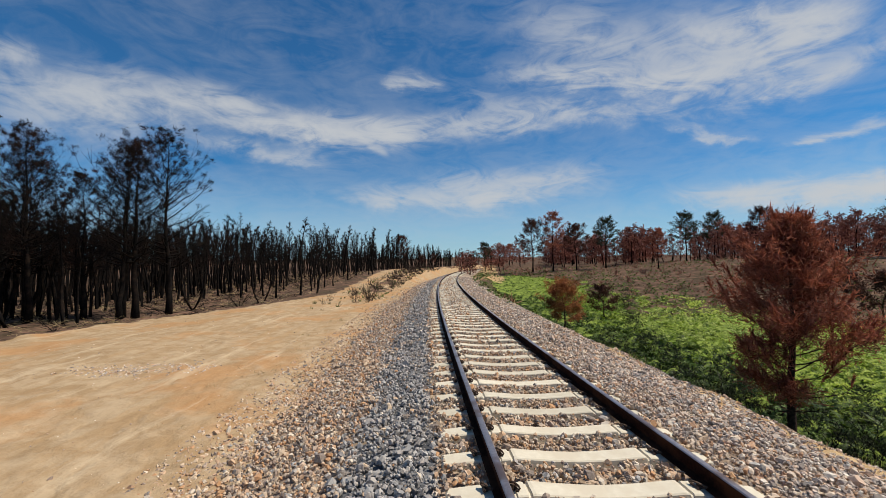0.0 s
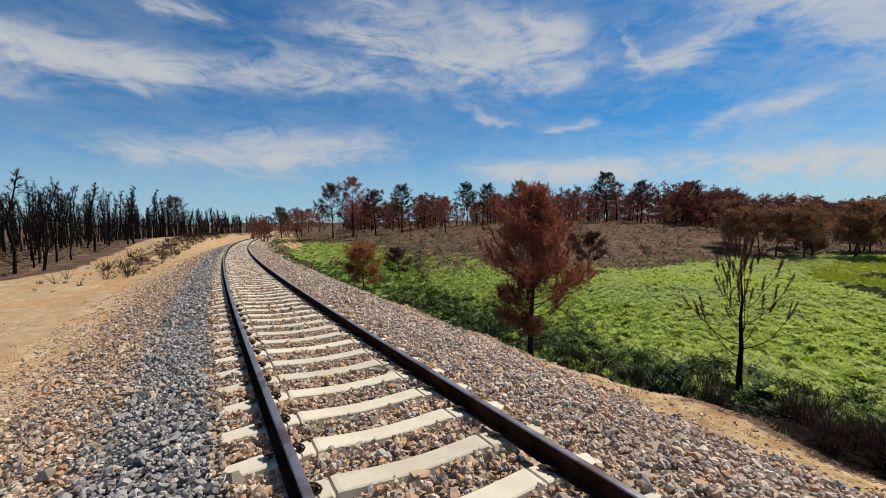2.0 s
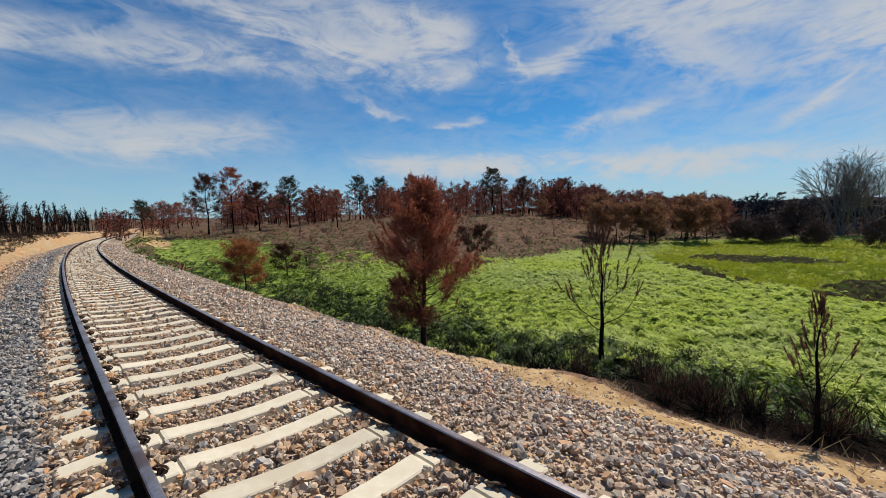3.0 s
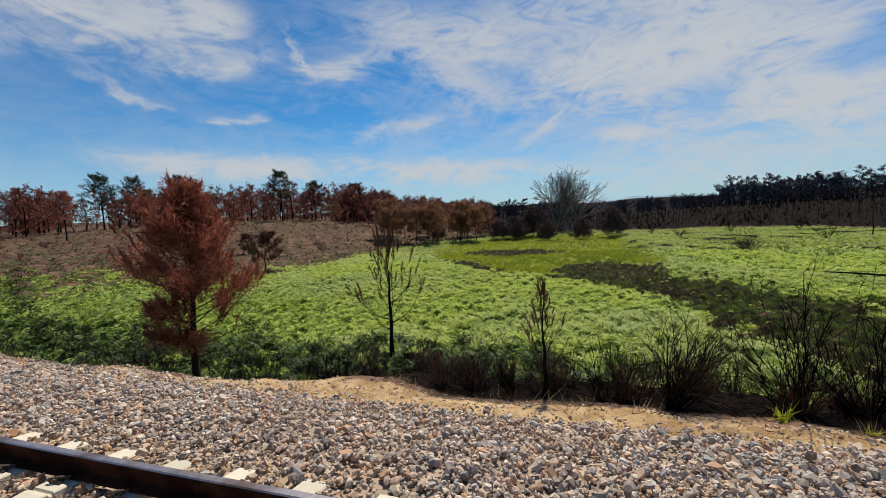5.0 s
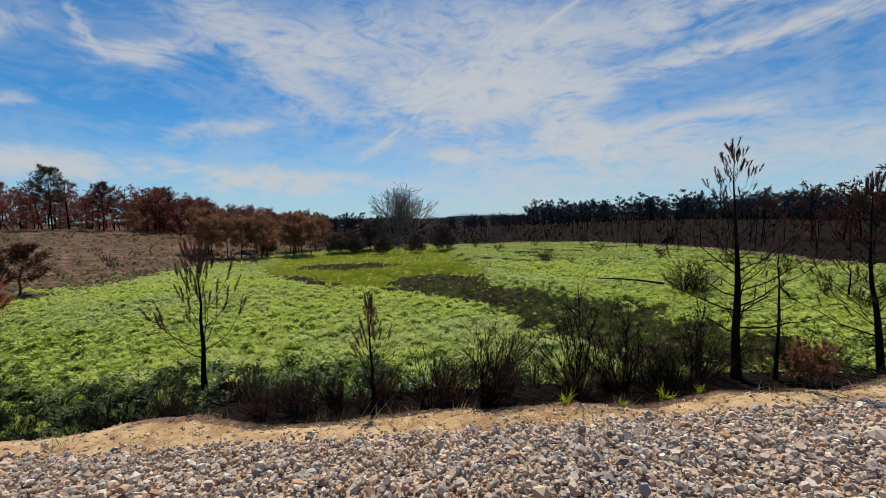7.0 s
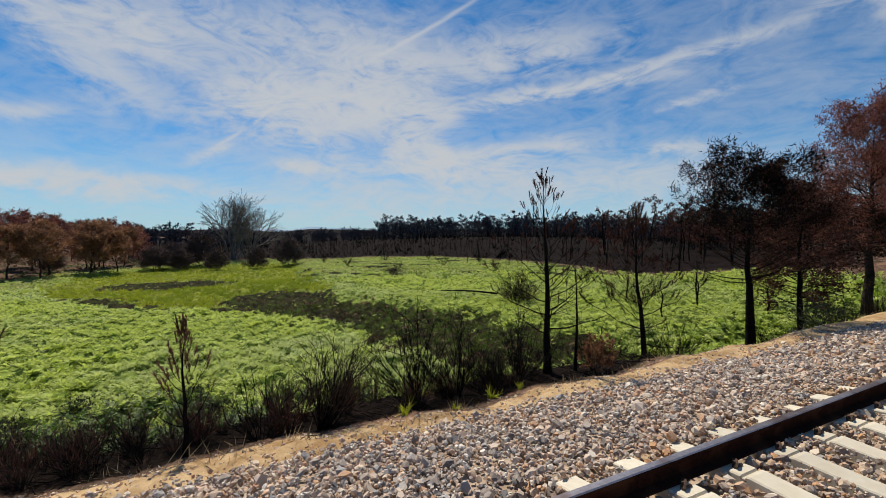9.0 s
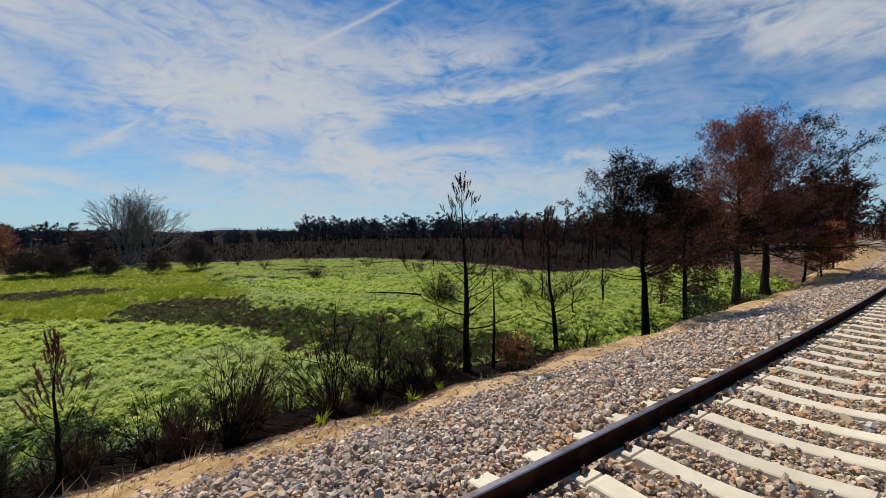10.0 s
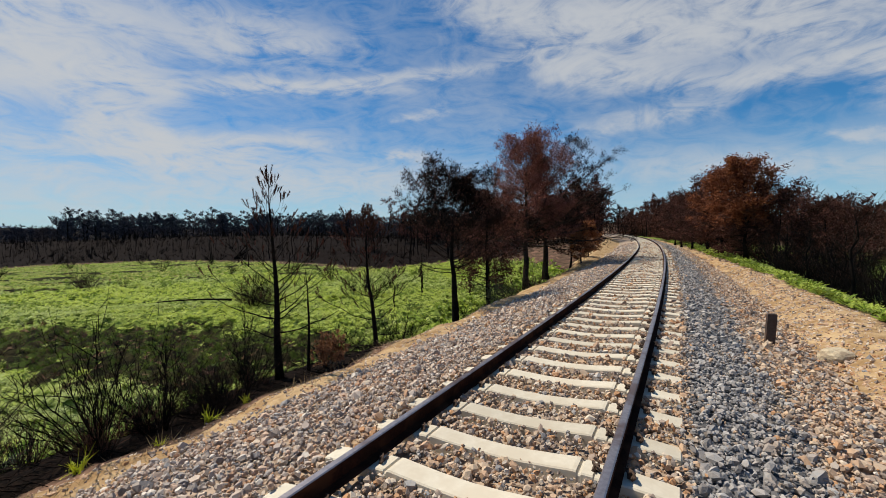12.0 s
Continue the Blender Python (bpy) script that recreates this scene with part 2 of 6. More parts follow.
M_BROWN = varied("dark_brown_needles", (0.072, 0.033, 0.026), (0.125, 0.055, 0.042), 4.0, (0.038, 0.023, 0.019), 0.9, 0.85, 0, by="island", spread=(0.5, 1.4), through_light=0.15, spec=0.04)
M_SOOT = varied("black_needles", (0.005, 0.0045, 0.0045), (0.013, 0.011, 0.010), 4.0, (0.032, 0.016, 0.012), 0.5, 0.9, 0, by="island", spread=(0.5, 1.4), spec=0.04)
M_DEEPGREEN = varied("dark_green_needles", (0.022, 0.034, 0.018), (0.040, 0.055, 0.026), 4.0, (0.05, 0.04, 0.025), 0.8, 0.85, 0, by="island", spread=(0.6, 1.3), through_light=0.15)
M_FERN = varied("bracken_green", (0.47, 0.56, 0.10), (0.56, 0.64, 0.16), 0.8, (0.48, 0.55, 0.21), 0.10, 0.6, 0, by="island", spread=(0.88, 1.10), through_light=0.5)
M_YELLOWFERN = varied("yellow_green_bracken", (0.26, 0.33, 0.045), (0.38, 0.45, 0.075), 0.8, (0.17, 0.24, 0.035), 0.4, 0.6, 0, by="island", spread=(0.5, 1.25), through_light=0.4)
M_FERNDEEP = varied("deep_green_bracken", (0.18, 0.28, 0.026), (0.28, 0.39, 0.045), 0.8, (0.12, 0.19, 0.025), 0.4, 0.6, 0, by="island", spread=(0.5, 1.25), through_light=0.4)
# bracken green darkened so that the colour carries the shade
M_FERNSHADE = varied("painted_shade_bracken", (0.062, 0.115, 0.018), (0.13, 0.20, 0.034), 0.8, (0.04, 0.070, 0.016), 0.6, 0.6, 0, by="island", spread=(0.35, 1.35), through_light=0.3)
M_SLOPE = varied("dull_green_growth", (0.075, 0.125, 0.030), (0.13, 0.19, 0.045), 0.8, (0.09, 0.075, 0.03), 0.5, 0.8, 0, by="island", spread=(0.5, 1.4), through_light=0.25)
M_OAK = varied("tan_brown_leaves", (0.28, 0.135, 0.070), (0.39, 0.205, 0.115), 3.0, (0.17, 0.085, 0.055), 0.8, 0.9, 0, by="island", spread=(0.55, 1.25), through_light=0.35)
# the distance haze is mixed into these needles as a blue tint
M_FARPINE = varied("haze_blue_needles", (0.032, 0.037, 0.052), (0.048, 0.053, 0.070), 0.6, (0.062, 0.050, 0.055), 0.08, 0.95, 0, by="island", spread=(0.4, 1.5), spec=0.03)
M_MEADOWFAR = varied("meadow_tuft", (0.42, 0.46, 0.12), (0.52, 0.55, 0.18), 0.6, (0.40, 0.40, 0.16), 0.09, 0.7, 0, by="island", spread=(0.65, 1.2), through_light=0.5)
M_YELLOW = varied("yellow_green_grass", (0.43, 0.48, 0.030), (0.52, 0.55, 0.06), 0.7, (0.32, 0.39, 0.04), 0.15, 0.75, 0, by="island", spread=(0.7, 1.2), through_light=0.3)
M_SEDGE = varied("dark_wet_sedge", (0.085, 0.135, 0.022), (0.17, 0.23, 0.040), 0.8, (0.075, 0.055, 0.028), 0.3, 0.75, 0, by="island", spread=(0.3, 1.7), through_light=0.25)
M_DRYTWIG = varied("dry_red_twig", (0.22, 0.095, 0.060), (0.32, 0.165, 0.110), 9.0, None, 1, 0.9, 0.2, 0.005, by="island", spread=(0.6, 1.3))
M_TUFT = varied("pink_brown_needles", (0.15, 0.066, 0.047), (0.24, 0.115, 0.084), 6.0, (0.09, 0.040, 0.030), 1.5, 0.85, 0, by="island", spread=(0.6, 1.3), through_light=0.3)
M_MAROON = varied("maroon_brown_crowns", (0.195, 0.073, 0.056), (0.29, 0.120, 0.092), 0.8, (0.12, 0.050, 0.042), 0.12, 0.9, 0, by="island", spread=(0.5, 1.4), through_light=0.2, spec=0.04)
M_TWIG = varied("grey_brown_twigs", (0.075, 0.046, 0.042), (0.125, 0.080, 0.072), 4.0, (0.09, 0.052, 0.045), 0.9, 0.9, 0, by="island", spread=(0.5, 1.4))
M_STRAW = varied("dry_straw", (0.36, 0.27, 0.14), (0.46, 0.36, 0.20), 9.0, None, 1, 0.9, 0, by="island", spread=(0.6, 1.3), through_light=0.2)
M_RIDGE = varied("haze_blue_ridge", (0.24, 0.33, 0.44), (0.30, 0.38, 0.48), 0.004, (0.20, 0.29, 0.39), 0.001, 1.0, 0, spec=0.0)
M_ROCK = varied("pale_rock", (0.46, 0.38, 0.26), (0.56, 0.47, 0.33), 6.0, (0.36, 0.28, 0.19), 2.0, 0.9, 0.6, 0.02)
M_POST = varied("post_brown_paint", (0.060, 0.042, 0.036), (0.085, 0.060, 0.050), 20.0, (0.11, 0.07, 0.05), 4.0, 0.7, 0.2, 0.003)


def ground_material():
    m, n, bsdf = material("ground", 0.95, 0.0, 0.03)
    where = n.add("ShaderNodeTexCoord").outputs["Object"]

    def share(name):
        return n.add("ShaderNodeAttribute", attribute_name=name).outputs["Fac"]
    big = n.noise(where, 0.35, 5.0, 0.6)
    mid = n.noise(where, 2.2, 6.0, 0.62, 0.4)
    fin = n.noise(where, 19.0, 5.0, 0.6)
    jog = n.math("MULTIPLY", n.math("SUBTRACT", n.math("ADD", mid, n.math("MULTIPLY", fin, 0.5)), 0.75), 0.9)

    def mask(name):
        return n.ramp(n.math("ADD", share(name), jog), 0.38, 0.62)
    burnt = n.mix(n.ramp(mid, 0.36, 0.62), (0.060, 0.039, 0.029), (0.130, 0.084, 0.060))
    burnt = n.mix(n.ramp(fin, 0.52, 0.72, 0.0, 0.35), burnt, (0.22, 0.14, 0.10))
    burnt = n.mix(n.ramp(big, 0.50, 0.66, 0.0, 0.7), burnt, (0.060, 0.052, 0.032))
    burnt = n.mix(n.ramp(n.noise(where, 0.8, 6.0, 0.65, 0.8), 0.50, 0.62, 0.0, 0.75), burnt, (0.22, 0.130, 0.092))
    burnt = n.mix(n.ramp(n.noise(where, 0.55, 6.0, 0.65, 0.6), 0.54, 0.66, 0.0, 0.8), burnt, (0.040, 0.036, 0.020))
    burnt = n.mix(mask("ash"), burnt, n.mix(n.ramp(fin, 0.4, 0.65), (0.005, 0.004, 0.0035), (0.017, 0.011, 0.009)))
    sand = n.mix(n.ramp(mid, 0.34, 0.66), (0.33, 0.225, 0.128), (0.43, 0.32, 0.205))
    sand = n.mix(n.ramp(big, 0.48, 0.62, 0.0, 0.7), sand, (0.42, 0.225, 0.10))
    ruts = n.noise(n.mapping(where, (1.5, 0.16, 1.0)), 1.4, 5.0, 0.6, 0.5)
    sand = n.mix(n.ramp(ruts, 0.50, 0.66, 0.0, 0.6), sand, (0.36, 0.235, 0.125))
    sand = n.mix(n.ramp(ruts, 0.44, 0.30, 0.0, 0.5), sand, (0.56, 0.44, 0.30))
    clay = n.mix(n.ramp(mid, 0.34, 0.66), (0.28, 0.175, 0.085), (0.49, 0.35, 0.20))
    sand = n.mix(n.ramp(fin, 0.60, 0.75, 0.0, 0.5), sand, (0.40, 0.28, 0.17))
    green = n.mix(n.ramp(mid, 0.38, 0.68), (0.105, 0.145, 0.030), (0.23, 0.30, 0.065))
    dark = n.mix(n.ramp(n.noise(where, 1.6, 6.0, 0.65), 0.42, 0.6), (0.008, 0.008, 0.004), (0.028, 0.025, 0.011))
    dark = n.mix(n.ramp(mid, 0.50, 0.60, 0.0, 0.75), dark, (0.036, 0.058, 0.010))
    dark = n.mix(n.ramp(n.noise(where, 2.6, 5.0, 0.6), 0.60, 0.68, 0.0, 0.8), dark, (0.13, 0.085, 0.055))
    yellow = n.mix(n.ramp(mid, 0.35, 0.65), (0.060, 0.070, 0.018), (0.22, 0.25, 0.035))
    col = n.mix(mask("green"), burnt, green)
    col = n.mix(mask("yellow"), col, yellow)
    col = n.mix(mask("dark"), col, dark)
    col = n.mix(mask("sand"), col, sand)
    col = n.mix(mask("clay"), col, clay)
    n.put(bsdf.inputs["Base Color"], col)
    relief(n, bsdf, n.math("ADD", mid, n.math("MULTIPLY", fin, 0.35)), 0.7, 0.06)
    return m


M_GROUND = ground_material()


def bed_material():
    """Small stone between and under the loose pieces."""
    m, n, bsdf = material("ballast_bed", 0.95, 0.0, 0.2)
    where = n.add("ShaderNodeTexCoord").outputs["Object"]
    v = n.add("ShaderNodeTexVoronoi")
    n.put(v.inputs["Vector"], where)
    v.inputs["Scale"].default_value = 19.0
    sepc = n.add("ShaderNodeSeparateColor")
    n.put(sepc.inputs[0], v.outputs["Color"])
    tan = n.mix(sepc.outputs[0], (0.16, 0.115, 0.085), (0.46, 0.36, 0.28))
    grey = n.mix(sepc.outputs[0], (0.05, 0.053, 0.06), (0.17, 0.175, 0.19))
    g = n.add("ShaderNodeAttribute", attribute_name="grey").outputs["Fac"]
    jog = n.math("MULTIPLY", n.math("SUBTRACT", n.noise(where, 6.0), 0.5), 0.7)
    col = n.mix(n.ramp(n.math("ADD", g, jog), 0.4, 0.6), tan, grey)
    col = n.mix(n.ramp(n.noise(where, 0.8), 0.54, 0.68, 0.0, 0.5), col, (0.45, 0.30, 0.16))
    n.put(bsdf.inputs["Base Color"], col)
    relief(n, bsdf, v.outputs["Distance"], -1.0, 0.04)
    return m


M_BED = bed_material()


# ---- the lie of the land ----
# The track is an arc that bends to the right; s runs along it, e across it (right positive).
RADIUS = 523.0
HEAD = radians(-3.55)
TRACK_X = 1.50
CX, CY = TRACK_X + math.cos(HEAD) * RADIUS, -math.sin(HEAD) * RADIUS
ANG0 = math.atan2(0 - CY, TRACK_X - CX)


CANT = 0.055      # the inner rail of the bend lies lower


def cant(e):
    return -CANT * np.interp(e, (-1.6, -.87, .87, 1.6, 2.6), (-.3, 0, 1, 1, 0))


def on_track(s, e, z=0.0):
    """World place at s metres along the track and e metres to its right."""
    a = ANG0 - s / RADIUS
    r = RADIUS - e
    return (CX + r * math.cos(a), CY + r * math.sin(a), z)


def track_turn(s):
    """Turn about z of a thing that faces along the track at s."""
    return HEAD * -1 - s / RADIUS


def to_track(x, y):
    dx, dy = x - CX, y - CY
    e = RADIUS - np.hypot(dx, dy)
    a = np.arctan2(dy, dx)
    d = (ANG0 - a + np.pi) % (2 * np.pi) - np.pi
    return d * RADIUS, e


def smooth(v, a, b):
    u = np.clip((v - a) / (b - a), 0, 1)
    return u * u * (3 - 2 * u)


def lumps(x, y, size, seed=0):
    """Cheap rolling unevenness, -1 to 1."""
    k = 6.283 / size
    return (np.sin(k * x + 1.3 * seed + 1.7 * np.sin(k * .63 * y + seed)) * np.sin(k * 1.13 * y - 2.1 * seed + 1.4 * np.sin(k * .71 * x))
            + .5 * np.sin(k * 2.3 * x + .7 * k * y + seed * 3.1) * np.sin(k * 1.9 * y - .6 * k * x + seed)) / 1.5


RIM_AZ = (-180, 0, 8, 14, 23, 35, 42, 47, 55, 60, 66, 70, 80, 90, 96, 103, 113, 122, 129, 136, 150, 165, 180)
RIM_R = (30, 58, 66, 58, 50, 35, 32, 32.5, 38, 47, 53, 60, 68, 76, 82, 88, 80, 68, 58, 46, 40, 30, 30)
RISE = (0, 1.6, 2.0, 2.2, 2.5, 2.9, 3.0, 3.0, 2.8, 2.5, 2.0, 1.5, .8, 1.2, 1.8, 2.4, 3.0, 3.2, 3.0, 2.4, 1.4, 1.2, 0)


def rim(x, y):
    az = np.degrees(np.arctan2(x, y))
    return np.interp(az, RIM_AZ, RIM_R), np.interp(az, RIM_AZ, RISE)


def channel(x):
    """South and north edge of the wet channel at x."""
    low = np.interp(x, (8, 12, 14.3, 17, 20, 22, 24, 29, 47, 55, 70), (-10, -12, -11.8, -10.8, -9.7, -8.6, -6.2, -3.6, -4.4, -3, -2))
    top = np.interp(x, (8, 12.5, 14.2, 17, 20.6, 24, 25.5, 28, 36, 46, 60, 70), (-7, -5.0, -4.7, -3.8, -2.4, .6, 4, 8, 14.3, 18, 16, 8))
    return low, top


def land(x, y):
    """Height of the ground."""
    s, e = to_track(x, y)
    r = np.hypot(x, y)
    rb, rise = rim(x, y)
    # right of the track: formation, lip, slope, meadow, and the burnt rise behind it
    lip = 3.58 - .2 * smooth(s, 2, 7) + .25 * lumps(s, 0 * s, 7, 3) + .1 * lumps(s, 0 * s, 1.7, 5)
    meadow = -2.3 - .12 * smooth(s, 3, 8) * (1 - smooth(e, 8, 16)) + 1.0 * smooth(s, 18, 60) + .8 * smooth(-s, 22, 45) * (1 - smooth(e, 10, 26))
    meadow = meadow + rise * smooth(r, rb - 4, rb + 46) + .10 * lumps(x, y, 9, 1) + .05 * lumps(x, y, 3.1, 2) + .12 * lumps(x, y, 5.3, 5) * smooth(r, rb, rb + 8)
    hummock = .17 * lumps(x, y, 1.5, 15) + .10 * lumps(x, y, .85, 16)
    meadow = meadow + hummock * smooth(e, 6.0, 8.0) * (1 - smooth(r, 34, 60)) * (1 + .7 * (1 - smooth(e, 9, 13)))
    low, top = channel(x)
    meadow = meadow - .34 * smooth(y - low, -1.2, 1.2) * smooth(top - y, -1.2, 1.2) * smooth(x, 9, 12) * (1 - smooth(x, 60, 70))
    bench = smooth(s, -9, -6.5) * (1 - smooth(s, 1.4, 4.2))
    fall = lip + 1.25 * bench
    right = -.72 - .30 * bench * smooth(e, lip - .1, lip + 1.2) + (meadow + .72 + .30 * bench) * smooth(e, fall, fall + 2.5 + 1.1 * bench + .9 * smooth(s, 20, 40))
    cut = 1.05 * smooth(s, 42, 62) * (1 - smooth(s, 150, 220)) + .55 * smooth(-s, 24, 36) * (1 - smooth(-s, 70, 110))
    right = right + cut * smooth(e, 3.0, 5.0) * (1 - smooth(e, 9, 30) * .7)
    # left: sandy road, forest floor, and the bank where the line runs in a cutting
    w = -e
    leftz = -.78 + .05 * lumps(x, y, 5, 4) + .02 * lumps(x, y, 1.1, 6)
    leftz = leftz - .25 * smooth(w, 10, 16) + .10 * lumps(x, y, 4, 9) * smooth(w, 12, 18)
    leftz = leftz + 1.7 * smooth(s, 30, 75) * smooth(w, 3.4, 6.2) * (1 - .35 * smooth(w, 12, 30))
    leftz = leftz - 1.5 * smooth(-s, 2, 9) * smooth(w, 5.2, 9)
    leftz = leftz + .35 * smooth(-s, 1, 8) * smooth(w, 3.2, 4.4) * (1 - smooth(w, 4.8, 7))
    left = -.64 + (leftz + .64) * smooth(w, 2.6, 3.9)
    z = np.where(e > 0, right, left)
    # far country: a wooded hill behind, low blue ridges
    az = np.degrees(np.arctan2(x, y))
    off = (az - 202 + 180) % 360 - 180
    z = z + 34 * smooth(r, 190, 420) * np.exp(-(off / 9) ** 2)
    z = z + .6 * lumps(x, y, 70, 2) * smooth(r, 120, 260)
    z = z + smooth(r, 1400, 2900) * (42 + 14 * lumps(x, y, 900, 3))
    return z


def zones(x, y):
    """Shares of sand, green cover, dark wet ground, yellow grass, black ash and clay; the rest is burnt earth."""
    s, e = to_track(x, y)
    r = np.hypot(x, y)
    rb, _ = rim(x, y)
    rb = rb * np.interp(np.degrees(np.arctan2(x, y)), (88, 97, 136, 150), (1, .86, .86, 1))
    w = -e
    wob = lumps(x, y, 6, 7)
    edge = np.interp(s, (-90, -38, -28, -20, -6, 0, 16, 22, 27, 32, 38, 47, 63, 110), (3.5, 4.0, 4.3, 4.7, 5.1, 18.5, 17.6, 16.4, 13.4, 10.8, 10.0, 10.4, 11.2, 11.6)) + (.7 - .5 * smooth(-s, 0, 8)) * wob
    sand = smooth(w, 2.4, 2.8) * (1 - smooth(w, edge - .8, edge + .8))
    verge = smooth(s, 24, 42) * smooth(w, 4.6, 6.0) * (1 - smooth(w, 7.4, 8.6)) * smooth(lumps(x, y, 4.3, 21) + .5 * lumps(x, y, 1.4, 22), -.5, .1)
    sand = sand * (1 - .8 * verge)
    lip = 3.62 - .2 * smooth(s, 2, 7) + .25 * lumps(s, 0 * s, 7, 3)
    clay = smooth(e, 2.4, 2.8) * (1 - smooth(e, lip + .15 * (s < 4), lip + .8 - .5 * smooth(s, 2, 8)))
    clay = np.maximum(clay, smooth(-s, 2, 5) * smooth(w, 2.6, 3.2) * (1 - smooth(w, edge - .6, edge + .6)))
    sand = sand * (1 - smooth(-s, 2, 6))
    clay = np.maximum(clay, smooth(e, 2.4, 2.8) * np.maximum((1 - smooth(e, 6, 9)) * smooth(s, 48, 60), (1 - smooth(e, 4.4, 5.8)) * smooth(-s, 24, 32)))
    foot = np.interp(s, (-14, -9, -6, 1.5, 4, 7), (5.0, 5.2, 6.1, 6.0, 4.9, 4.4))
    green = smooth(e, foot + .5 * wob, foot + 1.2 + .5 * wob) * (1 - smooth(r + 2.5 * wob, rb - 3, rb + 5))
    green = green * (1 - .75 * smooth(s, 20, 34) * (1 - smooth(np.abs(e - 12.5 - .12 * s), 2, 5)) * (wob > -.3))
    green = np.maximum(green, smooth(-s, 3, 8) * smooth(w, edge - .1, edge + .7) * (1 - smooth(w + 3 * wob, 26, 34)))
    # a wet channel that winds through the meadow, and the grassy hollow it comes from
    low, top = channel(x)
    fray = .6 * wob + 1.1 * lumps(x, y, 2.7, 31) + .8 * lumps(x, y, 1.1, 32)
    inside = smooth(y - low + fray, -1.4, 1.6) * smooth(top - y + fray, -1.4, 1.6)
    dark = inside * (x > 5) * (1 - smooth(x, 26, 29))
    dark = np.maximum(dark, 1 - smooth(((x - 29.8) / 4.2) ** 2 + ((y + .6) / 3.6) ** 2 + .35 * fray, .6, 1.3))
    dark = np.maximum(dark, 1 - smooth(((x - 42.5) / 3.4) ** 2 + ((y - 8.3) / 5.2) ** 2 + .35 * fray, .6, 1.3))
    dark = np.maximum(dark, inside * smooth(x, 26, 28) * (1 - smooth(np.abs(top - y - 1.6 + .8 * fray), .9, 2.0)) * (1 - smooth(x, 34, 37)))
    az = np.degrees(np.arctan2(x, y))
    stripe = lumps(r * .40, az * .20, 4, 43) + .25 * lumps(x, y, 1.8, 46)
    dark = np.maximum(dark, smooth(stripe, .22, .45) * smooth(r, 36, 44) * smooth(az, 90, 96))
    yellow = inside * smooth(x, 26, 30) * (1 - smooth(x, 62, 70)) * (1 - dark)
    char = smooth(az, 70, 80) * (1 - smooth(az, 150, 165)) * smooth(r, rb - 2, rb + 10)
    char = np.maximum(char, .36 * smooth(w, edge + 2, edge + 8) * (s > 0))
    char = np.maximum(char, .75 * smooth(s, -10, -7) * (1 - smooth(s, 4, 6)) * smooth(e, lip + .55, lip + 1.0) * (1 - smooth(e, 6.4, 7.2)))
    return sand, green, dark * green, yellow * green, char, clay


# ---- mesh helpers ----
rng = np.random.default_rng(7)


class Buf:
    """Gathers triangles for one mesh."""

    def __init__(self):
        self.v, self.f, self.k, self.n = [], [], [], 0

    def add(self, v, f, mat=0):
        v = np.asarray(v, float).reshape(-1, 3)
        f = np.asarray(f, int).reshape(-1, 3)
        self.v.append(v)
        self.f.append(f + self.n)
        self.k.append(np.full(len(f), mat))
        self.n += len(v)

    def mesh(self, name, mats, flat=True):
        v, f, k = np.concatenate(self.v), np.concatenate(self.f), np.concatenate(self.k)
        me = bpy.data.meshes.new(name)
        me.vertices.add(len(v))
        me.vertices.foreach_set("co", v.astype(np.float32).ravel())
        me.loops.add(len(f) * 3)
        me.loops.foreach_set("vertex_index", f.astype(np.int32).ravel())
        me.polygons.add(len(f))
        me.polygons.foreach_set("loop_start", np.arange(0, len(f) * 3, 3, dtype=np.int32))
        me.polygons.foreach_set("material_index", k.astype(np.int32))
        me.polygons.foreach_set("use_smooth", np.full(len(f), not flat))
        for m in mats:
            me.materials.append(m)
        me.update(calc_edges=True)
        return me


def part(name, buf, mats, parent=None, label="", flat=True):
    ob = new(name, buf.mesh(name, mats if isinstance(mats, (list, tuple)) else [mats], flat))
    ob.parent = parent
    if label:
        tagged(ob, label)
    return ob


def quads(f):
    f = np.asarray(f, int).reshape(-1, 4)
    return np.concatenate([f[:, (0, 1, 2)], f[:, (0, 2, 3)]])


def sheet(buf, grid, mat=0):
    """grid: (n, m, 3) places."""
    a, b = grid.shape[:2]
    i = np.arange(a * b).reshape(a, b)
    f = np.stack([i[:-1, :-1], i[1:, :-1], i[1:, 1:], i[:-1, 1:]], -1).reshape(-1, 4)
    buf.add(grid, quads(f), mat)


def tube(buf, pts, rad, sides=5, mat=0, cap=True):
    pts = np.asarray(pts, float)
    n = len(pts)
    rad = np.broadcast_to(np.asarray(rad, float), (n,))
    d = np.gradient(pts, axis=0)
    d /= np.linalg.norm(d, axis=1)[:, None] + 1e-9
    ref = np.where(np.abs(d[:, 2:3]) > 0.9, np.array([[1.0, 0, 0]]), np.array([[0, 0, 1.0]]))
    u = np.cross(d, ref)
    u /= np.linalg.norm(u, axis=1)[:, None] + 1e-9
    w = np.cross(d, u)
    a = np.arange(sides) * 2 * np.pi / sides
    ring = pts[:, None] + rad[:, None, None] * (u[:, None] * np.cos(a)[None, :, None] + w[:, None] * np.sin(a)[None, :, None])
    i = np.arange(n * sides).reshape(n, sides)
    j = np.roll(i, -1, axis=1)
    f = np.stack([i[:-1], j[:-1], j[1:], i[1:]], -1).reshape(-1, 4)
    tris = [quads(f)]
    if cap:
        tris.append(np.stack([np.full(sides - 2, i[-1, 0]), i[-1, 1:-1], i[-1, 2:]], -1))
        tris.append(np.stack([np.full(sides - 2, i[0, 0]), i[0, 2:], i[0, 1:-1]], -1))
    buf.add(ring.reshape(-1, 3), np.concatenate(tris), mat)


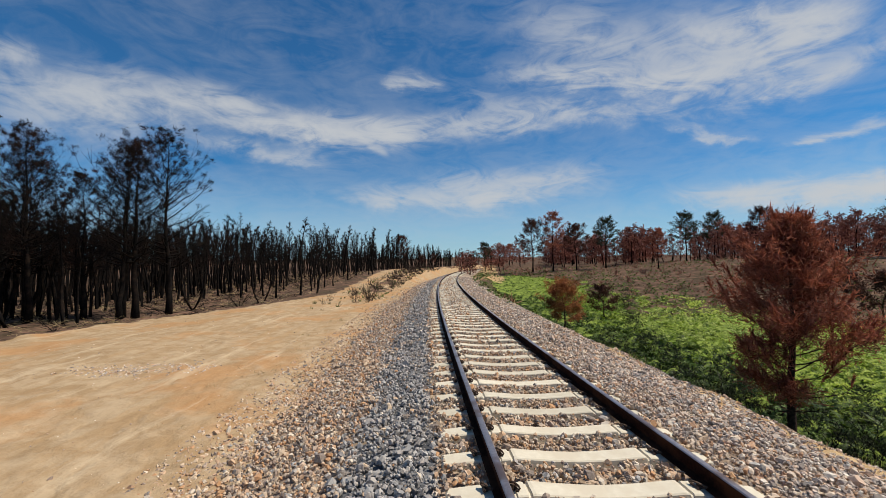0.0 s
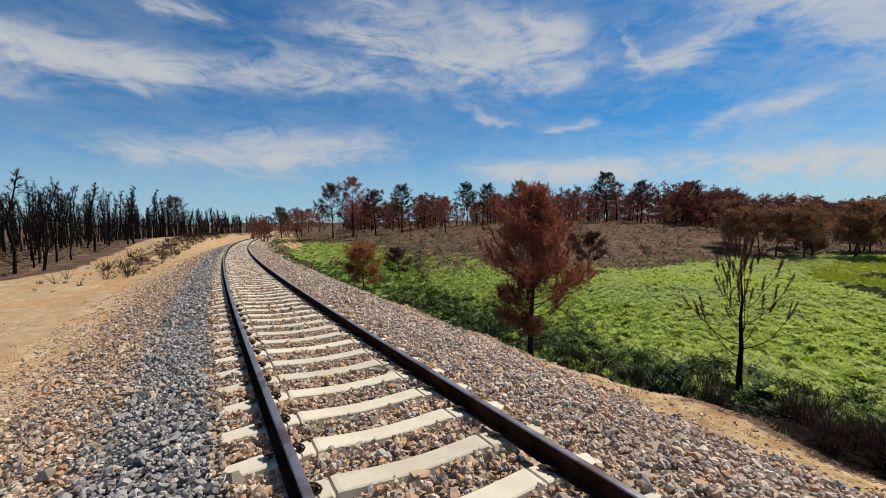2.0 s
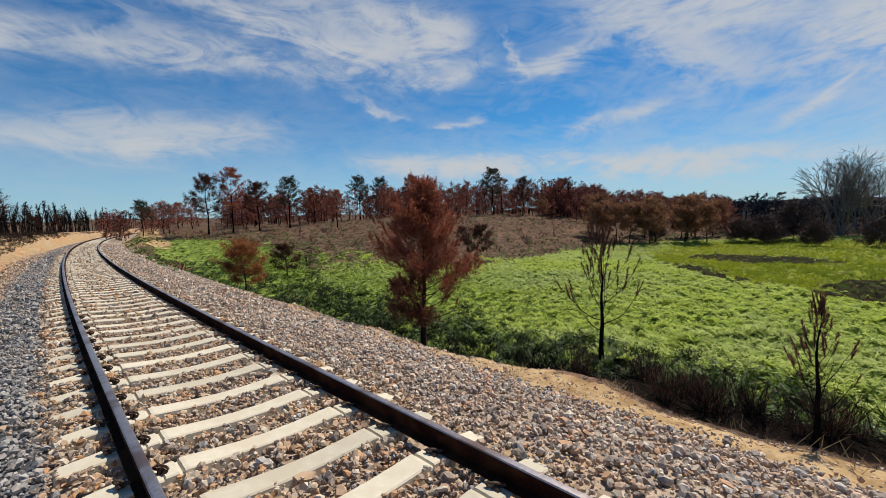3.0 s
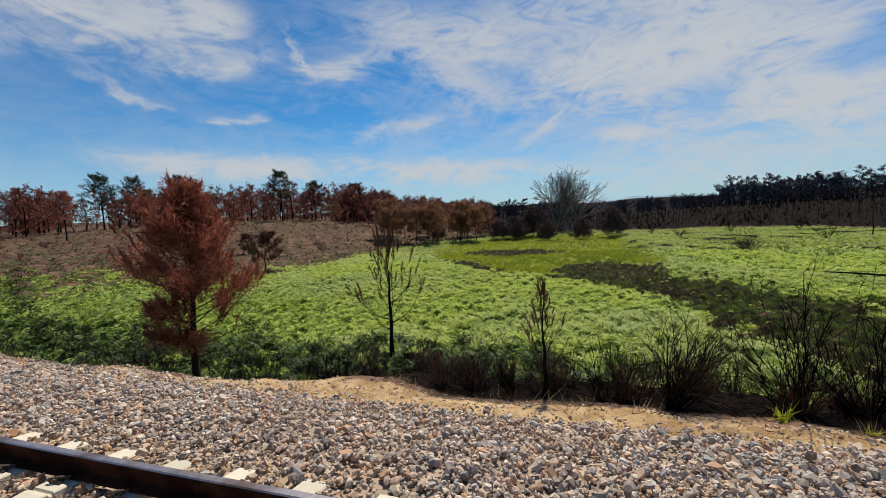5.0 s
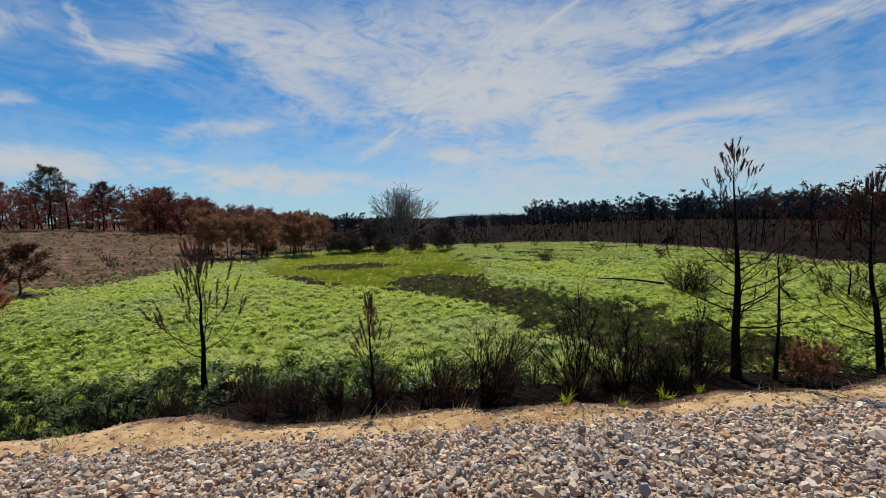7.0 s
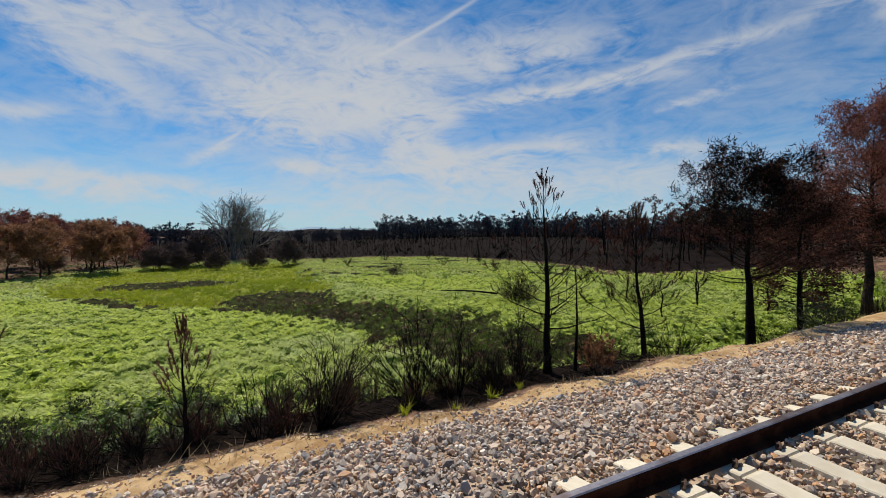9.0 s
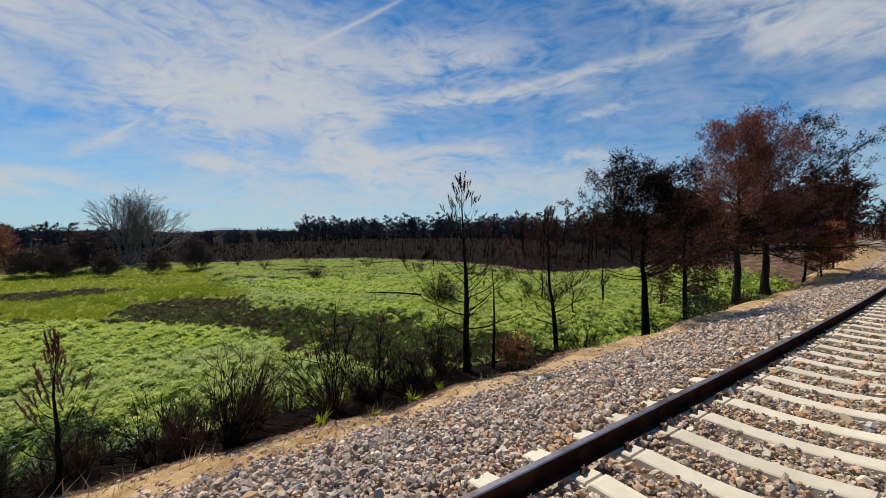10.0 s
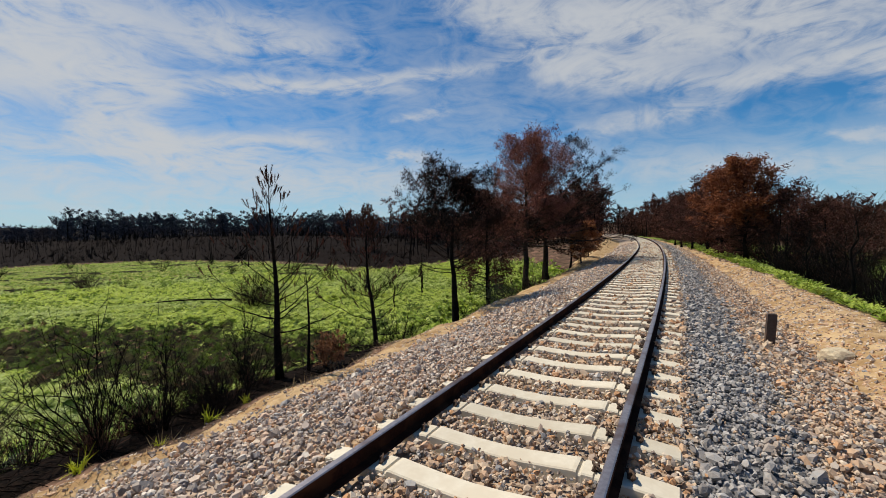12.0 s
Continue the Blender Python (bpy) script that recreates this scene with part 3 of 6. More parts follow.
def loft(buf, rings, mat=0, closed=True):
    """Skin over rings of equal length, with ends closed by fans."""
    rings = np.asarray(rings, float)
    n, m = rings.shape[:2]
    i = np.arange(n * m).reshape(n, m)
    j = np.roll(i, -1, axis=1)
    f = quads(np.stack([i[:-1], i[1:], j[1:], j[:-1]], -1).reshape(-1, 4))
    fans = [np.stack([np.full(m - 2, i[0, 0]), i[0, 1:-1], i[0, 2:]], -1), np.stack([np.full(m - 2, i[-1, 0]), i[-1, 2:], i[-1, 1:-1]], -1)]
    buf.add(rings.reshape(-1, 3), np.concatenate([f] + (fans if closed else [])), mat)


def track_places(s, e, z):
    a = ANG0 - s / RADIUS
    r = RADIUS - e
    return np.stack([CX + r * np.cos(a), CY + r * np.sin(a), z + 0 * r], -1)


# ---- ground ----
def build_ground():
    radii = np.concatenate([[0.0], np.geomspace(1.5, 110, 200), np.geomspace(113, 4200, 40)])
    ang = np.linspace(0, 2 * np.pi, 721)
    rr, aa = np.meshgrid(radii, ang[:-1], indexing="ij")
    x, y = rr * np.sin(aa), rr * np.cos(aa)
    z = land(x, y)
    s, e = to_track(x, y)
    z = z - .25 * (np.abs(e) < 2.6) * (rr < 400)
    near = smooth(-rr, -60, -10)
    sand, green, dark, yellow, char, clay = zones(x, y)
    z = z + near * (.018 * lumps(x, y, .45, 8) + .012 * lumps(x, y, .21, 11)) * (np.abs(e) > 2.8)
    grid = np.stack([x, y, z], -1)
    n, m = rr.shape
    i = np.arange(n * m).reshape(n, m)
    j = np.roll(i, -1, axis=1)
    f = np.stack([i[:-1], j[:-1], j[1:], i[1:]], -1).reshape(-1, 4)
    b = Buf()
    b.add(grid.reshape(-1, 3), quads(f)[:, ::-1])
    me = b.mesh("ground", [M_GROUND], flat=False)
    for name, val in (("sand", sand), ("green", green), ("dark", dark), ("yellow", yellow), ("ash", char), ("clay", clay)):
        me.attributes.new(name, "FLOAT", "POINT").data.foreach_set("value", val.astype(np.float32).ravel())
    tagged(new("ground", me), "sandy road, burnt earth and green meadow land", "ground", kind="structure")


build_ground()


def build_ridge():
    """A low ridge on the horizon beyond the woods; its haze is painted as colour."""
    a = np.radians(np.linspace(60, 125, 130))
    h = 62 * np.sin(np.linspace(0, np.pi, 130)) ** .7 * (1 + .12 * np.sin(a * 31) + .08 * np.sin(a * 73 + 1))
    rows_ = [np.stack([r * np.sin(a), r * np.cos(a), z * h - 5], -1) for r, z in ((2500, 0), (2650, .55), (2850, .9), (3050, 1.0), (3500, .2))]
    b = Buf()
    sheet(b, np.stack(rows_))
    tagged(part("far_ridge", b, M_RIDGE, flat=False), "low ridge in the distance, coloured blue for haze", "hills", kind="structure")


build_ridge()

BED_E = np.array((-4.1, -3.6, -3.1, -2.7, -2.3, -1.95, -1.6, -1.35, -1.0, -.55, 0, .55, 1.0, 1.35, 1.6, 1.95, 2.3, 2.8, 3.2, 3.6, 3.9))
BED_Z = np.array((-.86, -.74, -.63, -.50, -.39, -.29, -.225, -.22, -.235, -.225, -.235, -.225, -.235, -.225, -.25, -.30, -.40, -.54, -.66, -.76, -.90))


def bed_height(s, e):
    return np.interp(e, BED_E, BED_Z) + cant(e) + .02 * lumps(s, e, .9, 3) + .012 * lumps(s, e, .33, 5)


def grey_share(s, e):
    left, right = -2.28 + .16 * lumps(s, 0 * s, 2.3, 2), -1.36 + .07 * lumps(s, 0 * s, 1.1, 4)
    return smooth(e, left - .25, left + .25) * (1 - smooth(e, right - .08, right + .08))


def build_bed():
    s = np.concatenate([np.linspace(-400, -62, 90), np.arange(-60, 80, .22), np.linspace(82, 400, 90)])
    e = np.unique(np.concatenate([BED_E, np.arange(-4.1, 3.9, .12)]))
    ss, ee = np.meshgrid(s, e, indexing="ij")
    b = Buf()
    sheet(b, track_places(ss, ee, bed_height(ss, ee) - .035)[:, ::-1])
    me = b.mesh("ballast_bed", [M_BED], flat=False)
    me.attributes.new("grey", "FLOAT", "POINT").data.foreach_set("value", grey_share(ss, ee)[:, ::-1].astype(np.float32).ravel())
    tagged(new("ballast_bed", me), "broken stone bed under the railway track", "ballast", kind="structure")


build_bed()


# ---- rails ----
RAIL_HEAD = ((0.0, 0.0), (.024, -.001), (.033, -.008), (.036, -.018), (.035, -.042), (.009, -.052))
RAIL_WEB = ((.0085, -.050), (.008, -.110), (.0105, -.138))
RAIL_FOOT = ((.012, -.135), (.066, -.149), (.070, -.153), (.070, -.160))


def rail_part(name, half, offset, parent, bright):
    """One part of the rail's section, drawn out along the curve."""
    prof = np.array(list(half) + [(-x, z) for x, z in half[::-1] if x > 0])
    s = np.concatenate([np.linspace(-300, -60, 60), np.arange(-58, 90, 1.0), np.linspace(92, 330, 70)])
    rings = np.stack([track_places(np.full(len(prof), v), offset + prof[:, 0], prof[:, 1] + cant(offset)) for v in s])
    n, m = rings.shape[:2]
    i = np.arange(n * m).reshape(n, m)
    j = np.roll(i, -1, axis=1)
    q = np.stack([i[:-1], i[1:], j[1:], j[:-1]], -1).reshape(-1, 4)
    b = Buf()
    b.add(rings.reshape(-1, 3), quads(q))
    top = np.zeros(m, bool)
    if bright:
        top[[0, 1, m - 2, m - 1]] = True
    mats = np.broadcast_to(top[None, :], (n - 1, m)).astype(int).ravel()
    b.k = [np.concatenate([mats, mats])]
    part(name, b, [M_RUST, M_STEEL], parent)


def build_rail(offset, label):
    root = tagged(new("rail"), label, "rail", "rails of the track")
    rail_part("head", RAIL_HEAD, offset, root, True)
    rail_part("web", RAIL_WEB, offset, root, False)
    rail_part("foot", RAIL_FOOT, offset, root, False)


GAUGE_HALF = 0.87
build_rail(-GAUGE_HALF, "rusty steel rail with a worn bright top by grey ballast")
build_rail(GAUGE_HALF, "dark rusty steel rail beside the tan ballast slope")


# ---- sleepers ----
def sleeper_mesh():
    """Concrete sleeper: sloping ends, rail seats, low shoulders and a middle that dips."""
    prof = ((-1.30, -.225, .085), (-1.285, -.204, .098), (-1.06, -.180, .104), (-.99, -.172, .105), (-.755, -.172, .105), (-.745, -.158, .104), (-.665, -.156, .103), (-.655, -.172, .103),
            (-.640, -.172, .103), (-.628, -.150, .103), (-.60, -.147, .103), (-.45, -.160, .101), (-.22, -.176, .099), (0, -.182, .098))
    prof = list(prof) + [(-a, z, w) for a, z, w in prof[::-1][1:]]
    rings = []
    for a, z, w in prof:
        low = w + .030
        rings.append([(a, -low, -.38), (a, low, -.38), (a, w + .006, z - .010), (a, w - .006, z), (a, -w + .006, z), (a, -w - .006, z - .010)])
    b = Buf()
    loft(b, rings)
    return b


def clip_mesh():
    b = Buf()
    t = np.linspace(0, 1, 9)
    pts = np.stack([.085 * np.sin(t * 3.1) + .01, .05 * np.cos(t * 6.0), .02 + .018 * np.sin(t * 6.2)], -1)
    tube(b, pts, .009, 5)
    tube(b, [(.05, 0, -.02), (.05, 0, .035)], .016, 6)
    tube(b, [(.075, -.05, .004), (.075, .05, .004)], .014, 4)
    return b


def sleeper_at(k):
    """Place along the track of the k-th sleeper."""
    return 3.43 + k * .605


SLEEPERS = np.array([sleeper_at(k) for k in range(-360, 430)])
CANT_TURN = math.degrees(math.atan(CANT / 1.74))


def build_sleepers():
    proto = tagged(new("railway_sleeper", sleeper_mesh().mesh("sleeper_body", [M_CONCRETE])), "pale concrete sleeper bedded in broken stone", "sleeper", "sleepers of the track")
    clip = clip_mesh().mesh("rail_clip", [M_CLIP])
    k0, k1 = -108, 150
    for k in range(k0, k1):
        s = sleeper_at(k) + random.uniform(-.010, .010)
        m = pose(*on_track(s, random.uniform(-.012, .012), random.uniform(-.005, .002) - CANT / 2), 0, CANT_TURN, math.degrees(track_turn(s)) + random.uniform(-.4, .4))
        ob = proto if k == k0 else copy_thing(proto, m)
        ob.matrix_basis = m
        if abs(s) < 11:
            for side, turn in ((-GAUGE_HALF - .055, 180), (-GAUGE_HALF + .055, 0), (GAUGE_HALF - .055, 180), (GAUGE_HALF + .055, 0)):
                c = new("rail_clip", clip)
                c.parent = ob
                c.matrix_basis = pose(side, 0, -.155, 0, 0, turn)
    far, base = Buf(), Buf()
    loft(base, [[(a, -.11, z - .03), (a, -.10, z), (a, .10, z), (a, .11, z - .03)] for a, z in ((-1.29, -.205), (-.65, -.156), (0, -.182), (.65, -.156), (1.29, -.205))][::-1])
    bv, bf = np.concatenate(base.v), np.concatenate(base.f)
    for k in [*range(-345, k0), *range(k1, 425)]:
        s = sleeper_at(k)
        mat = np.array(pose(*on_track(s, 0, -CANT / 2), 0, CANT_TURN, math.degrees(track_turn(s))))
        far.add(bv @ mat[:3, :3].T + mat[:3, 3], bf)
    tagged(part("far_sleepers", far, M_CONCRETE), "pale concrete sleepers running into the distance", "sleepers", kind="stuff")


build_sleepers()


# ---- loose stones of the ballast ----
def ico():
    t = (1 + 5 ** .5) / 2
    v = np.array([(-1, t, 0), (1, t, 0), (-1, -t, 0), (1, -t, 0), (0, -1, t), (0, 1, t), (0, -1, -t), (0, 1, -t), (t, 0, -1), (t, 0, 1), (-t, 0, -1), (-t, 0, 1)], float)
    f = np.array([(0, 11, 5), (0, 5, 1), (0, 1, 7), (0, 7, 10), (0, 10, 11), (1, 5, 9), (5, 11, 4), (11, 10, 2), (10, 7, 6), (7, 1, 8),
                  (3, 9, 4), (3, 4, 2), (3, 2, 6), (3, 6, 8), (3, 8, 9), (4, 9, 5), (2, 4, 11), (6, 2, 10), (8, 6, 7), (9, 8, 1)])
    return v / np.linalg.norm(v, axis=1)[:, None], f


def chip():
    """Broken stone with two uneven five-sided faces."""
    a = np.arange(5) * 1.2566
    v = np.concatenate([np.stack([np.cos(a) * .86, np.sin(a) * .86, np.full(5, -.62)], -1), np.stack([np.cos(a + .5) * .70, np.sin(a + .5) * .70, np.full(5, .62)], -1)])
    f = []
    for i in range(5):
        j = (i + 1) % 5
        f += [(i, j, 5 + i), (j, 5 + j, 5 + i)]
    f += [(0, 2, 1), (0, 3, 2), (0, 4, 3), (5, 6, 7), (5, 7, 8), (5, 8, 9)]
    return v, np.array(f)


def octa():
    v = np.array([(1, 0, 0), (-1, 0, 0), (0, 1, 0), (0, -1, 0), (0, 0, 1), (0, 0, -1)], float)
    f = np.array([(0, 2, 4), (2, 1, 4), (1, 3, 4), (3, 0, 4), (2, 0, 5), (1, 2, 5), (3, 1, 5), (0, 3, 5)])
    return v, f


def turns(n, flat=1.0):
    """Random rotation matrices."""
    q = rng.normal(size=(n, 4))
    q[:, 1:3] *= flat
    q /= np.linalg.norm(q, axis=1)[:, None]
    w, x, y, z = q.T
    return np.stack([np.stack([1 - 2 * (y * y + z * z), 2 * (x * y - z * w), 2 * (x * z + y * w)], -1),
                     np.stack([2 * (x * y + z * w), 1 - 2 * (x * x + z * z), 2 * (y * z - x * w)], -1),
                     np.stack([2 * (x * z - y * w), 2 * (y * z + x * w), 1 - 2 * (x * x + y * y)], -1)], 1)


def scatter_stones(buf, places, size, shape):
    bv, bf = shape
    n = len(places)
    v = bv[None] * rng.uniform(.80, 1.14, (n, len(bv), 1)) * rng.uniform(.70, 1.22, (n, 1, 3)) * np.array((1.20, .97, .72)) * size[:, None, None]
    v = np.einsum("nij,nkj->nki", turns(n, .55), v) + places[:, None]
    f = bf[None] + (np.arange(n) * len(bv))[:, None, None]
    buf.add(v.reshape(-1, 3), f.reshape(-1, 3))


def build_stones():
    tan_b, grey_b, crib_b = Buf(), Buf(), Buf()
    for lo, hi, per, size, shape in ((-8.5, 9.5, 330, .0225, chip()), (-8.5, 9.5, 110, .0255, ico()), (-8.5, 9.5, 260, .013, octa()), (-26, -8.5, 170, .031, octa()), (9.5, 28, 170, .031, octa()), (-60, -26, 36, .05, octa()), (28, 65, 36, .05, octa())):
        n = int((hi - lo) * 8.6 * per)
        s, e = rng.uniform(lo, hi, n), rng.uniform(-4.5, 3.95, n)
        # fewer stones where the bed runs out into the sand
        keep = rng.random(n) < np.interp(e, (-4.5, -3.9, -3.2, 2.8, 3.25, 3.55, 3.9), (.05, .55, 1, 1, .85, .45, .1)) + .35 * smooth(s, 4, 9) * (e > 3.2) - .4 * (1 - smooth(s, 2, 6)) * smooth(e, 3.0, 3.5)
        near_ = np.clip(np.searchsorted(SLEEPERS, s), 1, len(SLEEPERS) - 1)
        off = np.minimum(np.abs(s - SLEEPERS[near_]), np.abs(s - SLEEPERS[near_ - 1]))
        keep &= ~((np.abs(e) < 1.28) & (off < .118))
        keep &= ~(np.abs(np.abs(e) - GAUGE_HALF) < .075)
        s, e = s[keep], e[keep]
        size_n = size * rng.lognormal(0, .36, len(s))
        crib = np.where(np.abs(e) < .80, .048, np.where(np.abs(e) < 1.3, .034, 0))
        z = bed_height(s, e) + rng.uniform(-.02, .022, len(s)) + crib
        p = track_places(s, e, z)
        warm = (np.abs(e) < .8) & (rng.random(len(s)) < .5)
        p[warm, 2] -= .014
        side = np.abs(e) > 2.9
        p[side, 2] = np.maximum(p[side, 2], land(p[side, 0], p[side, 1]) + rng.uniform(-.012, .012, int(side.sum())))
        g = rng.random(len(s)) < np.where(e > 1.2, .08 + .20 * lumps(s, e, 2.4, 6), .08) * (grey_share(s, e) < .5) + grey_share(s, e) * .93
        scatter_stones(grey_b, p[g], size_n[g], shape)
        inner = ~g & (e < 1.25)
        outer = ~g & (e >= 1.25)
        scatter_stones(tan_b, p[outer], size_n[outer], shape)
        scatter_stones(crib_b, p[inner], size_n[inner], shape)
    tagged(part("ballast_stones", tan_b, M_STONE), "pinkish tan broken stone on the ballast slope", "ballast", kind="stuff")
    tagged(part("brown_ballast_stones", crib_b, M_CRIB), "brown and tan broken stone between the sleepers", "ballast", kind="stuff")
    tagged(part("grey_ballast_stones", grey_b, M_GREY), "strip of fresh dark grey broken stone beside the track", "ballast", kind="stuff")


build_stones()


def build_pebbles():
    """Stones lying about on the sandy road, the lip and the burnt ground."""
    b, heap = Buf(), Buf()
    for lo, hi, e0, e1, n, size in ((-25, 30, -14, -3.6, 2600, .014), (-14, 24, 3.1, 4.2, 6500, .015), (7.5, 12.5, -9.6, -6.6, 900, .022), (-40, 40, -9, -3.4, 500, .02), (2.5, 28, -4.8, -3.5, 5000, .025), (-14, 24, 3.2, 4.3, 1500, .024), (-24, -3, -4.9, -3.5, 5200, .026)):
        s, e = rng.uniform(lo, hi, n), rng.uniform(e0, e1, n)
        if size == .022 and e1 < 0:
            s, e = 10.4 + rng.normal(0, .28, n), -8.3 + np.clip(rng.normal(0, .9, n), -1.7, 1.7)
        p = track_places(s, e, 0 * s)
        p[:, 2] = land(p[:, 0], p[:, 1]) + .004
        sz = np.minimum(size * rng.lognormal(0, .45, n), .05)
        p[:, 2] -= .35 * sz
        scatter_stones(heap if size == .022 else b, p, sz, octa())
    tagged(part("loose_pebbles", b, M_CRIB), "loose pebbles strewn over the sandy ground", "pebbles", kind="stuff")
    tagged(part("gravel_streak", heap, M_STONE), "thin streak of pale gravel spilt on the sandy road", "gravel", kind="stuff")


build_pebbles()


def build_single_stones():
    """Stones that lie loose on top, nearest to the walk."""
    bed = bpy.data.objects["ballast_bed"]
    shapes = []
    for k in range(10):
        b = Buf()
        scatter_stones(b, np.zeros((1, 3)), np.array((.029,)), ico() if k % 2 else chip())
        shapes.append(b)
    tan_m = [b.mesh("stone", [M_STONE_ONE]) for b in shapes]
    grey_m = [b.mesh("stone", [M_GREY_ONE]) for b in shapes]
    for i in range(290):
        grey = i % 2
        s_ = random.choice((random.uniform(2.6, 7.0), random.uniform(-7.5, -3.2)))
        e_ = random.uniform(-2.35, -1.45) if grey else random.choice((random.uniform(-3.1, -2.5), random.uniform(1.45, 3.0), random.uniform(1.45, 3.0)))
        z_ = float(bed_height(np.array(s_), np.array(e_))) + .012
        ob = new("stone", random.choice(grey_m if grey else tan_m))
        ob.parent = bed
        ob.matrix_basis = pose(*on_track(s_, e_, z_), 0, 0, random.uniform(0, 360)) @ Matrix.Scale(random.uniform(.8, 1.35), 4)


build_single_stones()


# ---- trees ----
UP = np.array((0.0, 0.0, 1.0))


def unit(v):
    return v / (np.linalg.norm(v, axis=-1, keepdims=True) + 1e-9)


def grow(seed, h, base=.35, reach=1.5, limbs=28, rise=(.1, .9), curl=.3, r0=.12, shape="cone", bend=.04, lean=(0, 0), subs=4, sides=7, twig=.35, thick=1.0, coarse=False, sweep=0.0, pull=(0, 0)):
    """Trunk and limbs of a conifer. Returns its wood and the twig nodes (place, direction)."""
    g = np.random.default_rng(seed)
    wood = Buf()
    t = np.linspace(0, 1, 10)
    wig = np.cumsum(g.normal(0, bend, (10, 2)), axis=0) * h * .25
    wig -= wig[0]
    trunk = np.stack([wig[:, 0] + lean[0] * t * h, wig[:, 1] + lean[1] * t * h, t * h], -1)
    trunk[:, 0] -= sweep * (1 - np.clip(t * 2.2, 0, 1)) ** 2.2
    trunk[0, 2] = -.25
    rad = r0 * np.clip((1 - t) ** .95, .05, 1)
    rad[0] *= 1.35
    tube(wood, trunk, rad, sides)
    nodes, dirs, tips, tdirs = [], [], [], []
    for i in range(limbs):
        u = base + (1 - base) * ((i + g.uniform(0, .8)) / limbs) * .985
        at_ = np.array([np.interp(u, t, trunk[:, k]) for k in range(3)])
        v = (u - base) / (1 - base)
        if shape == "cone":
            ln = reach * (1 - v) ** .8 + .12 * reach
        elif shape == "round":
            ln = reach * (math.sin(math.pi * min(1, .15 + .85 * v ** .8)) ** .6 + .08)
        elif shape == "egg":
            ln = reach * (.16 + .84 * math.sin(math.pi * min(1, (.10 + .90 * v) ** .85)))
        elif shape == "dome":
            ln = reach * (.22 + .78 * math.sqrt(max(0, 1 - v * v)))
        else:
            ln = reach
        ln *= g.uniform(.6, 1.15)
        a = i * 2.39996 + g.normal(0, .35)
        ln *= 1 + max(0, math.cos(a) * pull[0] + math.sin(a) * pull[1])
        tilt = rise[0] + (rise[1] - rise[0]) * v + g.normal(0, .13)
        d = np.array((math.cos(a) * math.cos(tilt), math.sin(a) * math.cos(tilt), math.sin(tilt)))
        k = np.linspace(0, 1, 6)[:, None]
        path = at_ + ln * (k * d + curl * (k ** 2) * UP) + g.normal(0, .03 * ln, (6, 3)) * k
        rl = max(.006, thick * .30 * np.interp(u, t, rad))
        if coarse:
            tube(wood, path[[0, 2, 5]], rl * np.array((1, .7, .3)), 3, cap=False)
        else:
            tube(wood, path, rl * np.linspace(1, .25, 6), 4, cap=False)
        for j in range(subs):
            w = g.uniform(.3, 1.0)
            p = np.array([np.interp(w, k[:, 0], path[:, m]) for m in range(3)])
            side = unit(np.cross(d, UP)) * g.choice((-1, 1))
            sd = unit(d * g.uniform(.4, 1) + side * g.uniform(.3, 1) + UP * (curl * g.uniform(.2, 1.2) + g.normal(0, .2)))
            sl = ln * twig * g.uniform(.5, 1.2) * (1.2 - .5 * w)
            q = np.linspace(0, 1, 4)[:, None]
            sp = p + sl * (q * sd + .3 * curl * q ** 2 * UP)
            if coarse:
                tube(wood, sp[[0, 3]], rl * .45 * np.array((1, .45)), 3, cap=False)
            else:
                tube(wood, sp, rl * .4 * np.linspace(1, .35, 4), 3, cap=False)
            for m in (1, 2, 3):
                nodes.append(sp[m])
                dirs.append(sd)
            tips.append(sp[-1])
            tdirs.append(unit(sp[-1] - sp[-2] + .35 * sl * UP))
        tips.append(path[-1])
        tdirs.append(unit(path[-1] - path[-2] + .12 * ln * UP))
        nodes.append(path[-1])
        dirs.append(unit(path[-1] - path[-2]))
    nodes.append(trunk[-1])
    dirs.append(UP)
    tips.append(trunk[-1])
    tdirs.append(UP)
    nodes, tips = np.array(nodes), np.array(tips)
    k = (h - .08) / nodes[:, 2].max()
    wood.v = [v * k for v in wood.v]
    wood.tips, wood.tdirs = tips * k, np.array(tdirs)
    return wood, nodes * k, np.array(dirs)


def clubs(wood, above, length=.32, blades=46, blade=.085, width=.011, seed=0, share=1.0):
    """Needles left in brushes round the tips of the upper twigs."""
    g = np.random.default_rng(seed)
    ok = (wood.tips[:, 2] > above) & (g.random(len(wood.tips)) < share)
    p, d = wood.tips[ok], wood.tdirs[ok]
    n = len(p)
    ln = length * g.uniform(.6, 1.3, (n, 1))
    stem = Buf()
    for a, q, m in zip(p, d, ln):
        tube(stem, [a - q * .02, a + q * m], (.007, .003), 3, cap=False)
    along = g.uniform(-.15, 1.0, (n, blades, 1))
    nodes = (p[:, None] + d[:, None] * ln[:, None] * along).reshape(-1, 3)
    b = tufts(nodes, np.repeat(d, blades, 0), 1, blade, width, seed, .38)
    b.add(np.concatenate(stem.v), np.concatenate(stem.f))
    return b


